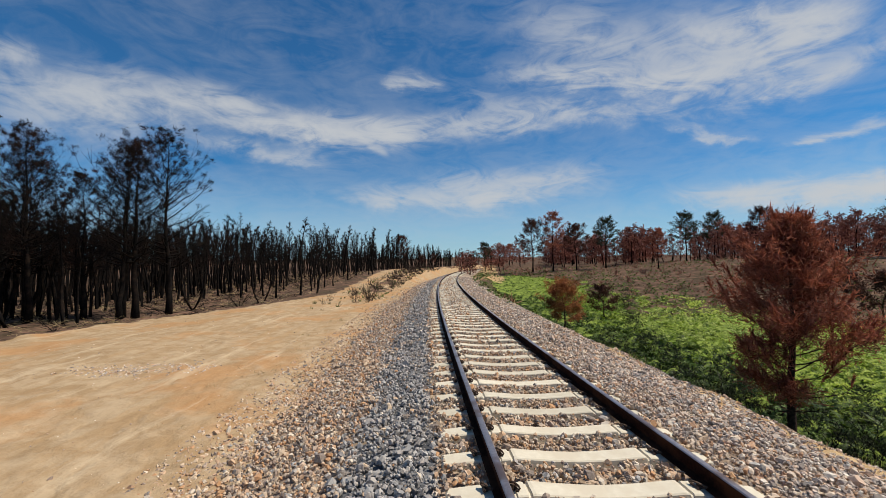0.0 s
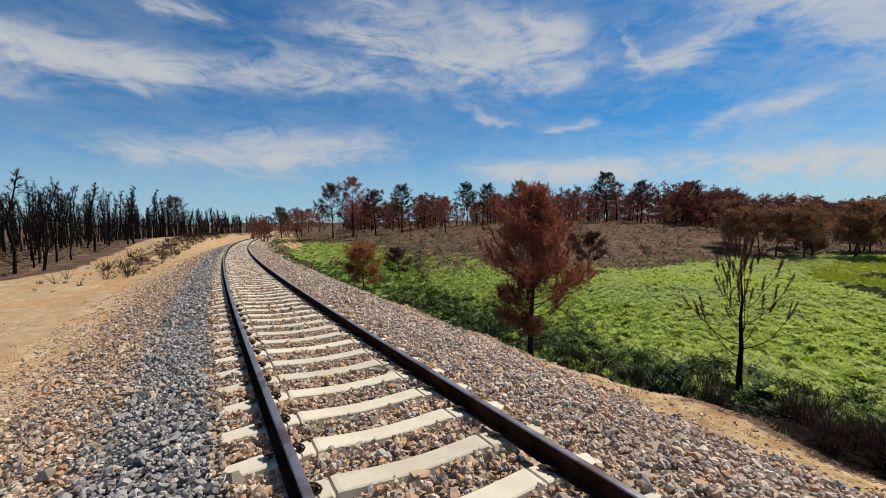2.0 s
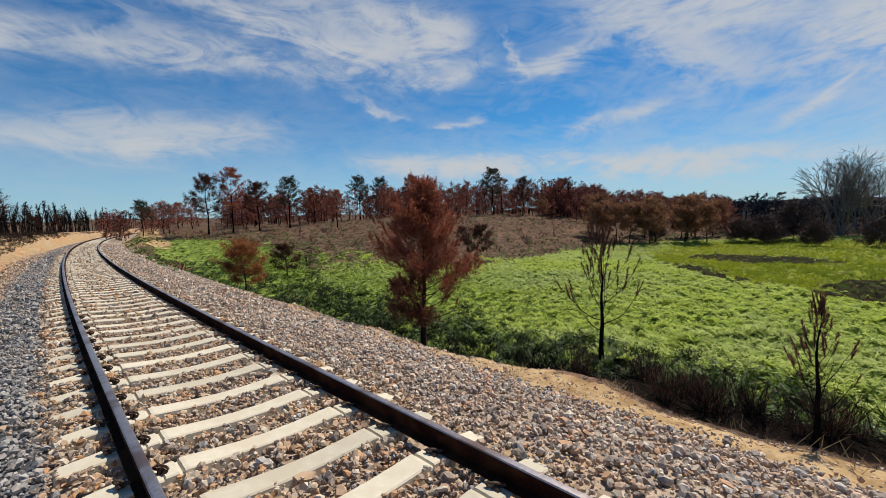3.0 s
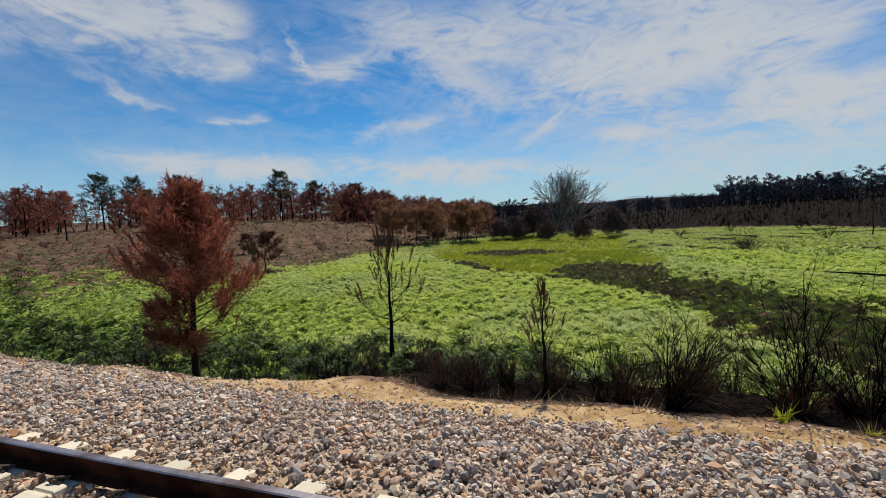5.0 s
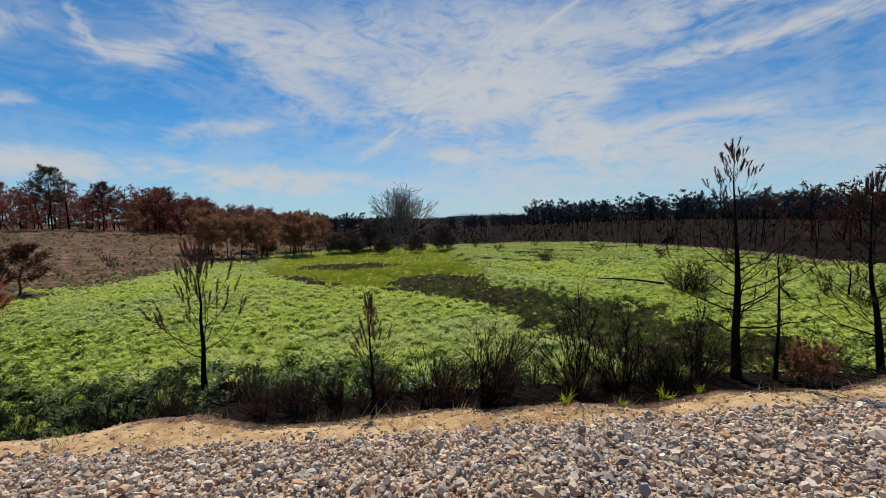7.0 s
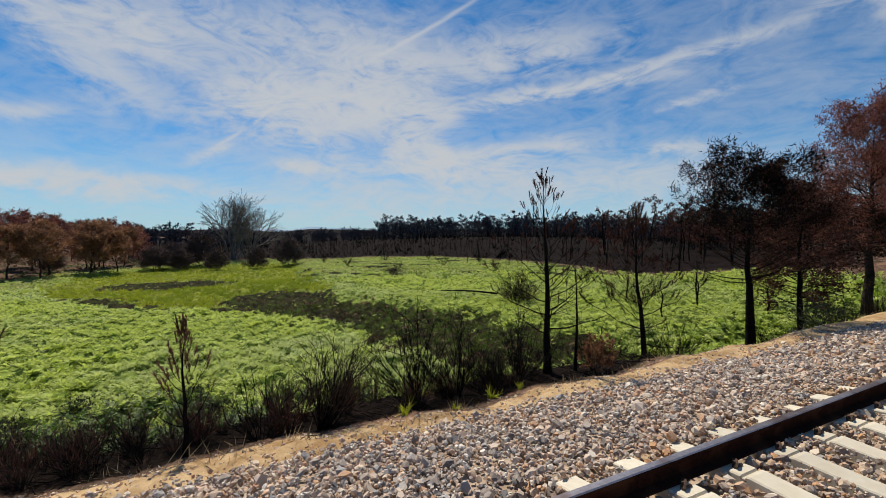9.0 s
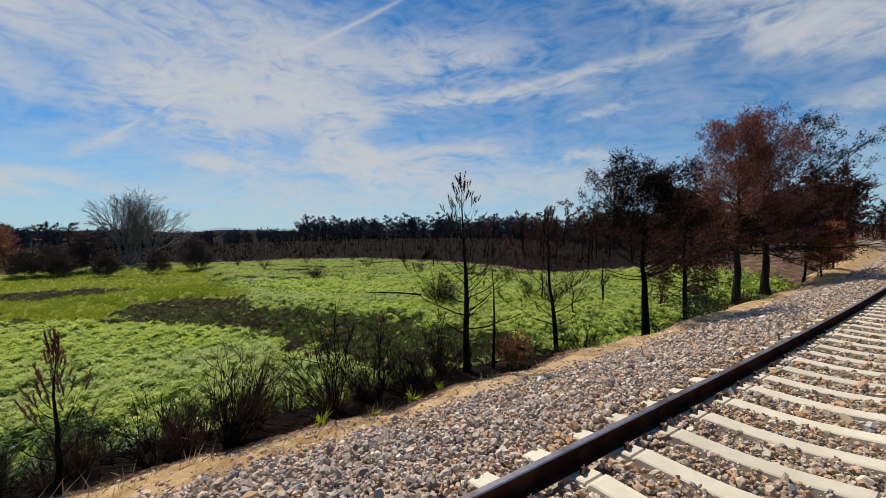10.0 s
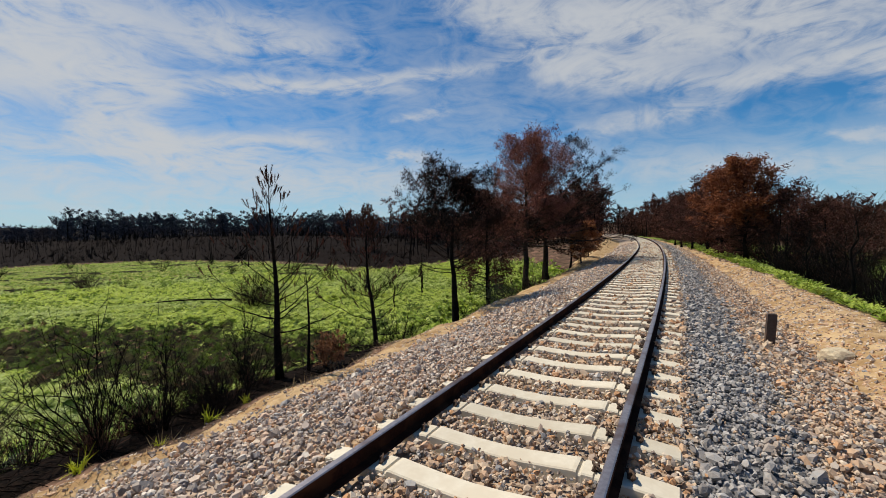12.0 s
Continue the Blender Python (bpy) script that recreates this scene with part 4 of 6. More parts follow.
def tufts(nodes, dirs, blades, length, width, seed=0, spread=.7, droop=.0, jitter=.0):
    """Sprays of needles: thin blades round each twig node."""
    g = np.random.default_rng(seed)
    n = len(nodes)
    p = np.repeat(nodes, blades, 0) + g.normal(0, max(jitter, 1e-4), (n * blades, 3))
    d = np.repeat(dirs, blades, 0) + g.normal(0, spread, (n * blades, 3))
    d[:, 2] -= droop
    d = unit(d)
    ln = length * g.uniform(.55, 1.25, (len(p), 1))
    side = unit(np.cross(d, g.normal(size=d.shape))) * width
    base = p - d * ln * .2
    v = np.stack([base - side * .5, base + side * .5, p + d * ln], 1)
    b = Buf()
    b.add(v.reshape(-1, 3), np.arange(len(p) * 3).reshape(-1, 3))
    return b


def puffs(nodes, dirs, blades, length, width, radius, seed=0):
    """Round clumps of short needles, one on each twig node."""
    return tufts(nodes, dirs, blades, length, width, seed, 1.3, 0, radius)


def make_tree(name, wood, leaves, wood_mat, leaf_mat, label, category="tree", group="", crown="crown"):
    root = new(name)
    part("trunk", wood, wood_mat, root, flat=False)
    if leaves is not None:
        part(crown, leaves, leaf_mat, root)
    return tagged(root, label, category, group)


def stand(ob, x, y, turn=0.0, sink=0.05, size=1.0):
    m = pose(x, y, float(land(x, y)) - sink, 0, 0, turn)
    ob.matrix_basis = m @ Matrix.Scale(size, 4)
    return ob


def again(ob, x, y, turn=0.0, size=1.0, sink=0.05):
    c = copy_thing(ob, pose(0, 0, 0))
    return stand(c, x, y, turn, sink, size)


def polar(azimuth, distance):
    a = radians(azimuth)
    return .25 + distance * math.sin(a), -.4 + distance * math.cos(a)


# the scorched young pine with all its needles, at the foot of the bank
w, nd, dr = grow(11, 4.75, .17, 1.22, 56, (.05, .95), .26, .10, "egg", .02, subs=8, twig=.46, thick=.8)
hi = nd[:, 2] > 1.6 + .4 * np.sin(nd[:, 0] * 5)
scorched = make_tree("scorched_pine", w, clubs(w, 1.45, .22, 54, .12, .017, 2, .97), M_BARK, M_RED, "young pine scorched rust-red, standing below the ballast slope", "tree")
part("needles", puffs(nd[hi], dr[hi], 17, .15, .019, .11, 1), M_RED, scorched)
stand(scorched, 7.14, 8.7, 20, size=1.06)

# the small rusty tree farther along the bank
w, nd, dr = grow(12, 3.2, .28, 1.2, 34, (.15, .9), .3, .07, "round", .05, subs=6, twig=.5)
lv = tufts(nd, dr, 12, .17, .035, 2, .9, 0, .08)
stand(make_tree("rusty_oak", w, lv, M_BARK, M_ORANGE, "small tree with rust-orange scorched leaves", "tree"), 6.78, 23.54, 0)

# thin young pines with upswept bare branches, needle brushes left at the tips
w, nd, dr = grow(21, 3.45, .22, 1.15, 22, (.15, 1.15), .75, .075, "cone", .02, subs=2, twig=.28)
stand(make_tree("singed_sapling", w, clubs(w, 1.6, .30, 80, .10, .015, 3, .9), M_CHAR, M_TUFT, "thin young pine, burnt bare with brown needle brushes at the tips", "tree", "singed saplings"), 10.2, 5.1, 40)

w, nd, dr = grow(22, 2.4, .20, .62, 24, (.35, 1.2), .65, .055, "cone", .03, subs=2, twig=.35)
stand(make_tree("singed_sapling", w, clubs(w, 1.1, .17, 44, .085, .012, 4, .85), M_CHAR, M_TUFT, "small young pine with singed brown needles at its tips", "tree", "singed saplings"), 5.95, .5, 10, size=.69)

w, nd, dr = grow(123, 4.75, .22, 1.55, 40, (.10, 1.25), .24, .10, "cone", .02, subs=4, twig=.36, thick=.85)
stand(make_tree("burnt_pine", w, clubs(w, 2.0, .13, 40, .07, .011, 5, .8), M_CHAR, M_BROWN, "blackened pine with brown needle brushes on its upper twigs", "tree", "burnt pines on the bank"), 6.9, -5.25, 80, size=.81)

w, nd, dr = grow(24, 3.1, .4, .5, 16, (.1, 1.0), .4, .045, "cone", .03, subs=2)
stand(make_tree("burnt_pine", w, None, M_CHAR, None, "thin black burnt stem without needles", "tree", "burnt pines on the bank"), 6.75, -5.75, 0, size=.8)

w, nd, dr = grow(125, 4.65, .24, 1.4, 40, (.0, 1.2), .24, .09, "cone", .03, subs=4, twig=.36, thick=.85)
stand(make_tree("burnt_pine", w, clubs(w, 1.8, .16, 46, .085, .012, 6, .95), M_CHAR, M_BROWN, "blackened slim pine with brown brushes in its upper half", "tree", "burnt pines on the bank"), 8.3, -9.28, 200)

# the larger pines beside the line
w, nd, dr = grow(31, 5.5, .46, 2.15, 60, (.05, 1.0), .34, .17, "dome", .03, (-.02, 0), subs=9, twig=.42, thick=.7)
tip_ = (w.tips[:, 2] > 3.3) & (w.tips[:, 0] < 1.3 + .4 * np.sin(w.tips[:, 2] * 4))
sooty = make_tree("sooty_pine", w, puffs(w.tips[tip_], w.tdirs[tip_], 34, .11, .024, .085, 7), M_CHAR, M_SOOT, "dark rounded pine with a sooty black crown beside the track", "tree")
part("scorched_needles", puffs(w.tips[tip_][::3], w.tdirs[tip_][::3], 14, .11, .024, .10, 17), M_BROWN, sooty, "brown needles among the black")
stand(sooty, 7.95, -12.85, 0, size=1.14)

w, nd, dr = grow(32, 9.2, .36, 2.9, 84, (0, .95), .22, .22, "dome", .02, subs=11, twig=.42, thick=1.1)
stand(make_tree("tall_scorched_pine", w, puffs(w.tips, w.tdirs, 34, .13, .030, .12, 8), M_BARK, M_MAROON, "tall pine with a rust-red scorched crown near the track", "tree"), 10.35, -24.7, 0, size=1.08)
w, nd, dr = grow(33, 9.6, .32, 3.5, 88, (-.05, .85), .18, .28, "dome", .03, (.02, -.03), subs=11, twig=.40, thick=1.2, pull=(-.75, -.1))
# sunlit side keeps rust-red; low and sun-averse tips are painted black as shade
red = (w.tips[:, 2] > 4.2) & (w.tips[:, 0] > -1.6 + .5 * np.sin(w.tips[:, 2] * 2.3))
tall = make_tree("tall_scorched_pine", w, puffs(w.tips[red], w.tdirs[red], 34, .13, .030, .12, 9), M_BARK, M_MAROON, "tall leaning pine with a rust-red crown, coloured black on its shaded side", "tree")
part("sooty_crown", puffs(w.tips[~red], w.tdirs[~red], 30, .13, .030, .11, 10), M_SOOT, tall, "boughs coloured black for the shaded side")
stand(tall, 10.3, -28.0, 0, size=1.05)
w, nd, dr = grow(34, 5.2, .22, 1.7, 50, (0, .8), .2, .09, "dome", .04, subs=8, twig=.45)
low = make_tree("scorched_pine", w, puffs(nd[::2], dr[::2], 10, .12, .042, .09, 12), M_CHAR, M_BROWN, "short sooty brown pine under taller ones", "tree")
stand(low, 9.6, -18.6, 0, size=1.15)
again(low, 10.9, -21.0, 90, 1.2)
again(low, 9.6, -31.0, 190, .95)
w, nd, dr = grow(35, 2.6, .15, 1.0, 26, (.2, 1), .2, .06, "round", .05, subs=6, twig=.5)
scr = make_tree("rusty_oak", w, tufts(nd, dr, 9, .16, .04, 13, .9, 0, .08), M_BARK, M_ORANGE, "low rust-orange scorched oak beside the cutting", "tree")
stand(scr, 8.3, -29.5)
again(scr, 8.9, -33.5, 70, 1.1)

# ---- burnt pines left of the sandy road ----
BLACK = []
for k, (h, r, bs, li) in enumerate(((8.6, 2.5, .26, 66), (7.4, 2.2, .30, 58), (8.0, 2.1, .34, 52))):
    w, nd, dr = grow(41 + k, h, bs, r, li, (.12, 1.1), .28, .14, "egg", .03, subs=9, twig=.44, thick=1.35)
    tip_ = (w.tips[:, 2] > h * (.62 + .08 * np.sin(w.tips[:, 0] * 4))) & (np.arange(len(w.tips)) % 5 < 2)
    lv = puffs(w.tips[tip_], w.tdirs[tip_], 24, .11, .026, .055, 20 + k)
    BLACK.append(make_tree("burnt_forest_pine", w, lv, M_CHAR, M_SOOT, "charred black pine, leafless with a fine twiggy crown", "tree", "charred pines by the road"))
stand(BLACK[0], -16.0, 24.2, 0, size=1.32)
stand(BLACK[1], -16.7, 22.5, 60, size=1.36)
stand(BLACK[2], -20.5, 20.5, 120, size=1.26)
for x, y, tn, sz, k in ((-17.8, 23.0, 200, 1.24, 2), (-17.1, 21.9, 250, 1.12, 2), (-22.6, 22.6, 10, 1.2, 1), (-24.0, 21.5, 70, 1.1, 2), (-19.6, 22.6, 300, 1.1, 1), (-21.4, 21.3, 40, 1.15, 0)):
    again(BLACK[k], x, y, tn, sz)

# crooked stems with swept feet at the road's edge
w, nd, dr = grow(47, 6.6, .42, 1.7, 34, (.25, 1.1), .3, .13, "egg", .04, subs=5, twig=.4, thick=.7, sweep=1.3)
swept = make_tree("burnt_forest_pine", w, puffs(nd, dr, 3, .09, .026, .05, 29), M_CHAR, M_SOOT, "charred pine with a curved foot leaning at the road's edge", "tree", "charred pines by the road")
stand(swept, -20.6, 18.3, 200)
for x, y, tn, sz in ((-18.6, 17.6, 20, 1.0), (-18.9, 20.2, 150, .85), (-22.3, 20.0, 180, .95), (-15.2, 26.8, 30, .7), (-13.8, 29.5, 190, .62), (-12.9, 31.5, 10, .6), (-16.2, 25.4, 220, .7)):
    again(swept, x, y, tn, sz)

SLIM = []
for k in range(4):
    h = (6.6, 7.2, 5.6, 6.0)[k]
    w, nd, dr = grow(51 + k, h, (.42, .46, .40, .50)[k], (.62, .58, .70, .55)[k], 36, (.35, 1.2), .25, .075, "cone", (.03, .03, .06, .04)[k], subs=3, sides=5, twig=.4, thick=1.3, coarse=True)
    hi = nd[:, 2] > h * .72
    SLIM.append(make_tree("burnt_forest_pine", w, puffs(nd[hi], dr[hi], 2, .10, .018, .05, 30 + k), M_CHAR, M_SOOT, "slim charred black pine of the burnt wood", "tree", "charred pines of the burnt wood"))
_first = [True] * 4
placed = 0
while placed < 200:
    s_, w_ = random.uniform(8, 95), random.uniform(11.5, 48)
    if w_ < 12 + 6.5 * (s_ < 32):
        continue
    x_, y_, _ = on_track(s_, -w_)
    k = random.randrange(4)
    sz = random.uniform(.80, 1.05)
    if _first[k]:
        stand(SLIM[k], x_, y_, random.uniform(0, 360), size=sz)
        _first[k] = False
    else:
        again(SLIM[k], x_, y_, random.uniform(0, 360), sz)
    placed += 1


# ---- woods in the distance: many trees in one body ----
def simple_tree(g, h, leafy, reach, limbs=9, blade=.55, per=5, crown_from=.4, steep=(0, .9), thin=.22):
    """A far tree: trunk, limbs and coarse sprays."""
    wood = Buf()
    bend = np.cumsum(g.normal(0, .03, (5, 2)), 0) * h
    t = np.linspace(0, 1, 5)
    tr = np.stack([bend[:, 0], bend[:, 1], t * h - .3 * (t == 0)], -1)
    tube(wood, tr, h * .015 * np.linspace(1.1, .25, 5), 4, cap=False)
    nodes, dirs = [], []
    for i in range(limbs):
        u = crown_from + (1 - crown_from) * (i + g.random()) / limbs
        p = np.array([np.interp(u, t, tr[:, k]) for k in range(3)])
        a, tilt = i * 2.4 + g.normal(0, .4), g.uniform(*steep)
        d = np.array((math.cos(a) * math.cos(tilt), math.sin(a) * math.cos(tilt), math.sin(tilt)))
        v = (u - crown_from) / (1 - crown_from)
        ln = reach * (math.sin(math.pi * (.2 + .75 * v)) ** .7) * g.uniform(.7, 1.2)
        path = p + ln * np.linspace(0, 1, 3)[:, None] * d
        if i % 3 == 0 or not leafy:
            tube(wood, path[[0, 2]], h * .005 * np.array((1, .4)), 3, cap=False)
        for q in (.45, .75, 1.0):
            nodes.append(p + ln * q * d)
            dirs.append(d)
    lv = tufts(np.array(nodes), np.array(dirs), per, blade, blade * thin, int(g.integers(1e6)), .8, 0, .25 * reach * .4) if leafy else None
    return wood, lv


def move(buf, x, y, z, turn, size):
    v = np.concatenate(buf.v) * size
    c, s_ = math.cos(turn), math.sin(turn)
    v = np.stack([v[:, 0] * c - v[:, 1] * s_ + x, v[:, 0] * s_ + v[:, 1] * c + y, v[:, 2] + z], -1)
    return v, np.concatenate(buf.f)


def woods(name, label, places, kinds, wood_mat, leaf_mat, seed):
    """places: x, y, size. kinds: prepared (wood, leaves)."""
    g = np.random.default_rng(seed)
    wb, lb = Buf(), Buf()
    for x, y, size in places:
        wd, lv = kinds[int(g.integers(len(kinds)))]
        z, turn = float(land(x, y)) - .1, g.uniform(0, 6.28)
        wb.add(*move(wd, x, y, z, turn, size))
        if lv is not None:
            lb.add(*move(lv, x, y, z, turn, size))
    root = tagged(new(name), label, "trees", kind="stuff")
    part("trunks", wb, wood_mat, root)
    if lb.v:
        part("crowns", lb, leaf_mat, root)
    return root


gw = np.random.default_rng(77)
K_BARE = [simple_tree(gw, 6.8, True, .52, 18, .30, 6, .40, (.5, 1.3), .12) for _ in range(6)]
K_RED = [simple_tree(gw, 6.6, True, 2.5, 13, .52, 10, .08, (0, 1.0), .34) for _ in range(6)]
K_DARK = [simple_tree(gw, 8.0, True, 2.0, 12, .55, 9, .18, (0, .9), .34) for _ in range(6)]
K_BUSHY = [simple_tree(gw, 6.6, True, 2.6, 12, .58, 10, .04, (-.1, 1.0), .36) for _ in range(6)]
K_STICK = [simple_tree(gw, 3.2, False, .35, 5) for _ in range(4)]


def band(n, az0, az1, d0, d1, s0, s1):
    for _ in range(n):
        x, y = polar(gw.uniform(az0, az1), math.sqrt(gw.uniform(d0 ** 2, d1 ** 2)))
        yield x, y, gw.uniform(s0, s1)


def track_band(n, s0, s1, e0, e1, z0, z1):
    for _ in range(n):
        x, y, _ = on_track(gw.uniform(s0, s1), gw.uniform(e0, e1))
        yield x, y, gw.uniform(z0, z1)


woods("burnt_wood_far", "dense burnt black wood stretching into the distance", [*track_band(900, 34, 220, -66, -11, .85, 1.08), *track_band(300, 0, 70, -100, -44, .95, 1.25), *track_band(420, 4, 60, -60, -22, .85, 1.08), *track_band(170, 10, 44, -38, -20, .75, 1.0)], K_BARE, M_CHAR, M_SOOT, 1)
woods("scorched_wood", "scorched red-brown wood on the rise behind the meadow", [*band(270, 14, 62, 82, 112, .6, 1.05), *band(150, 56, 76, 76, 115, .5, .9), *band(40, 2, 16, 80, 120, .5, .8)], K_RED, M_CHAR, M_MAROON, 2)
woods("dark_wood_far", "dark pine wood along the far side of the meadow, tinted blue for haze", [*band(120, 70, 87, 120, 165, .55, .85), *band(180, 85, 103, 140, 180, .40, .62), *band(430, 103, 156, 126, 170, .65, 1.0)], K_DARK + K_BUSHY + K_BUSHY, M_CHAR, M_FARPINE, 3)
woods("burnt_stems", "thin burnt stems standing on the far flat ground", [*band(1500, 82, 150, 84, 134, .25, .85), *track_band(60, -75, -30, 14, 50, .8, 1.6)], K_STICK, M_CHAR, M_CHAR, 4)
woods("wood_behind", "scorched wood on both sides of the bend", [*track_band(220, -190, -50, 6, 45, .6, 1.05), *track_band(300, -190, -40, -50, -8.5, .55, 1.0), *track_band(70, -150, -72, 5.5, 16, 1.0, 1.4), *track_band(70, -170, -80, -18, -5.5, 1.0, 1.4)], K_DARK + K_RED, M_CHAR, M_BROWN, 5)
woods("hill_wood", "dark wood covering the hill in the distance", [*band(240, 165, 235, 150, 380, .9, 1.3)], K_DARK, M_CHAR, M_SOOT, 6)

# ---- single trees on the rise ----
UMB = []
for k, (h, lf, m_leaf, txt) in enumerate(((9.0, .30, M_DEEPGREEN, "umbrella-shaped pine with a dark green crown"), (10.0, .28, M_RED, "tall scorched pine with a red-brown crown"), (8.6, .28, M_BROWN, "burnt pine with a thin brown crown"))):
    w, nd, dr = grow(71 + k, h, (.45, .35, .40)[k], (2.6, 2.1, 2.6)[k], 40, (.1, .9), .2, .14, "round", .03, subs=5, sides=5, twig=.45, coarse=True)
    lv = tufts(nd, dr, 7, .34, .06, 40 + k, .8, 0, .12)
    UMB.append(make_tree("pine_on_the_rise", w, lv, M_CHAR, m_leaf, txt + " on the burnt rise", "tree", "pines on the rise"))
_first = [True] * 3
for azimuth, d, size, k in ((12.0, 72, 1.05, 2), (14.6, 72, 1.0, 1), (17.6, 74, .95, 2), (21.2, 77, 1.0, 0), (27.1, 70, .62, 1), (30.2, 84, .98, 0), (33.0, 86, .95, 0), (37.3, 84, .98, 2),
                            (48.3, 78, 1.0, 0), (52.3, 80, .86, 2), (57.7, 86, .9, 2), (5.6, 78, .62, 0), (3.6, 84, .5, 2), (9.0, 90, .5, 1), (24.0, 88, .7, 1), (-5.8, 100, .95, 2), (-3.0, 118, .45, 2), (-1.4, 128, .5, 2), (.4, 150, .4, 0)):
    x_, y_ = polar(azimuth, d)
    if _first[k]:
        stand(UMB[k], x_, y_, 0, size=size)
        _first[k] = False
    else:
        again(UMB[k], x_, y_, random.uniform(0, 360), size)

# rust-brown oaks at the end of the rise
w, nd, dr = grow(81, 5.0, .32, 2.1, 28, (.2, 1.0), .2, .10, "round", .06, subs=5, sides=5, twig=.5, coarse=True)
oak = make_tree("scorched_oak", w, tufts(nd, dr, 8, .28, .085, 50, .9, 0, .12), M_BARK, M_OAK, "scorched oak with thin rust-brown leaves", "tree", "scorched oaks at the meadow edge")
stand(oak, *polar(64.0, 56))
for _ in range(17):
    x_, y_ = polar(random.uniform(61.5, 75.5), random.uniform(54, 72))
    again(oak, x_, y_, random.uniform(0, 360), random.uniform(.9, 1.2))
again(oak, *polar(54.8, 74), 0, .72)
w, nd, dr = grow(82, 3.1, .3, 1.25, 24, (.1, 1.0), .1, .08, "round", .07, (.06, 0), subs=6, sides=5, twig=.5)
lone = make_tree("scorched_oak", w, tufts(nd, dr, 7, .20, .05, 51, .9, 0, .1), M_BARK, M_BROWN, "small lone scorched oak with a brown crown", "tree")
stand(lone, 24.8, 23.6)
again(lone, *polar(44.0, 44), 130, .7)
again(lone, *polar(20.5, 31), 200, .8)

# the tall bare tree at the meadow's end
def vase_tree(seed, h, spread, stems):
    """Several stems from one foot that fork again and again into a fan of fine twigs."""
    g = np.random.default_rng(seed)
    wood, fine = Buf(), Buf()

    def fork(p, d, ln, r, level):
        bow = g.normal(0, .06, 3) * ln
        q = np.linspace(0, 1, 3)[:, None]
        path = p + ln * q * d + bow * q * (1 - q) * 4 + .05 * ln * q ** 2 * UP
        tube(wood if level < 3 else fine, path, r * np.array((1, .8, .62)), 5 if level < 2 else 3, cap=False)
        if level == 5:
            return
        for k in range(4 if level in (0, 1, 4) else 3):
            nd_ = unit(d + g.normal(0, .33, 3) + (.08 - .03 * level) * UP)
            w_ = 1.0 if k == 0 else g.uniform(.45, 1.0)
            at_ = path[2] if w_ > .97 else path[0] + (path[2] - path[0]) * w_
            fork(at_, nd_, ln * g.uniform(.50, .78), r * .60, level + 1)
    for i in range(stems):
        a_ = i * 2.4 + g.normal(0, .3)
        out = spread * (.25 + .75 * g.random())
        d = unit(np.array((math.cos(a_) * out, math.sin(a_) * out, 1.0)))
        fork(np.array((math.cos(a_) * .25, math.sin(a_) * .25, -.2)), d, h * .36 * g.uniform(.85, 1.1), h * .012, 0)
    k = h / max(v[:, 2].max() for v in fine.v)
    for b_ in (wood, fine):
        b_.v = [v * k for v in b_.v]
    return wood, fine


w, fine_w = vase_tree(91, 11.6, .40, 6)
bare = make_tree("bare_tree", w, fine_w, M_GREYWOOD, M_GREYWOOD, "tall leafless grey tree with a broad fan of fine branches", "tree", "bare trees", "crown")
stand(bare, 75.0, 6.1)
again(bare, 76.5, 3.9, 100, .9)

# rounded leafless bushes near it
w, nd, dr = grow(92, 3.0, .05, 2.6, 44, (.1, 1.2), .3, .05, "dome", .03, subs=6, sides=4, twig=.4, coarse=True)
shrub = make_tree("round_bush", w, tufts(nd, dr, 9, .38, .028, 52, .7, 0, .12), M_BARK, M_TWIG, "rounded brown twiggy bush at the meadow's far end", "bush", "round bushes", "crown")
stand(shrub, *polar(79.5, 62))
for azimuth, d, size in ((77.0, 63, 1.0), (81.5, 66, 1.6), (83.2, 60, 1.0), (87.6, 60, 1.0), (91.5, 62, 1.4), (68.5, 62, .8), (79.0, 64, 1.2)):
    again(shrub, *polar(azimuth, d), random.uniform(0, 360), size)

# dark clumps behind the pines on the bank and on the left behind
w, nd, dr = grow(93, 6.8, .12, 2.6, 48, (.1, .9), .2, .16, "round", .05, subs=8, sides=5, twig=.45, coarse=True)
# lit top coloured rust-orange, lower and western leaves coloured dark as if shaded
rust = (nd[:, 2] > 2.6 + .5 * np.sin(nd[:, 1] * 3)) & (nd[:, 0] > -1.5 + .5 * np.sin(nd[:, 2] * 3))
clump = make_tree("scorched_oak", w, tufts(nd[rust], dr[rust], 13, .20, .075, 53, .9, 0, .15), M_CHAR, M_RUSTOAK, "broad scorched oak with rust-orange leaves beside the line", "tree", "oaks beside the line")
part("dark_crown", tufts(nd[~rust], dr[~rust], 10, .24, .055, 153, .9, 0, .15), M_BROWN, clump, "burnt leaves coloured dark for the shaded part")
stand(clump, -1.0, -34.5)
again(clump, 0.4, -37.5, 90, .95)
w, nd, dr = grow(94, 6.4, .10, 2.6, 34, (.1, .9), .2, .14, "round", .05, subs=6, sides=5, twig=.45, coarse=True)
dusk = make_tree("scorched_oak", w, tufts(nd, dr, 8, .26, .055, 54, .9, 0, .15), M_CHAR, M_BROWN, "dark brown burnt oak beside the line", "tree", "oaks beside the line")
stand(dusk, -2.6, -36.0)
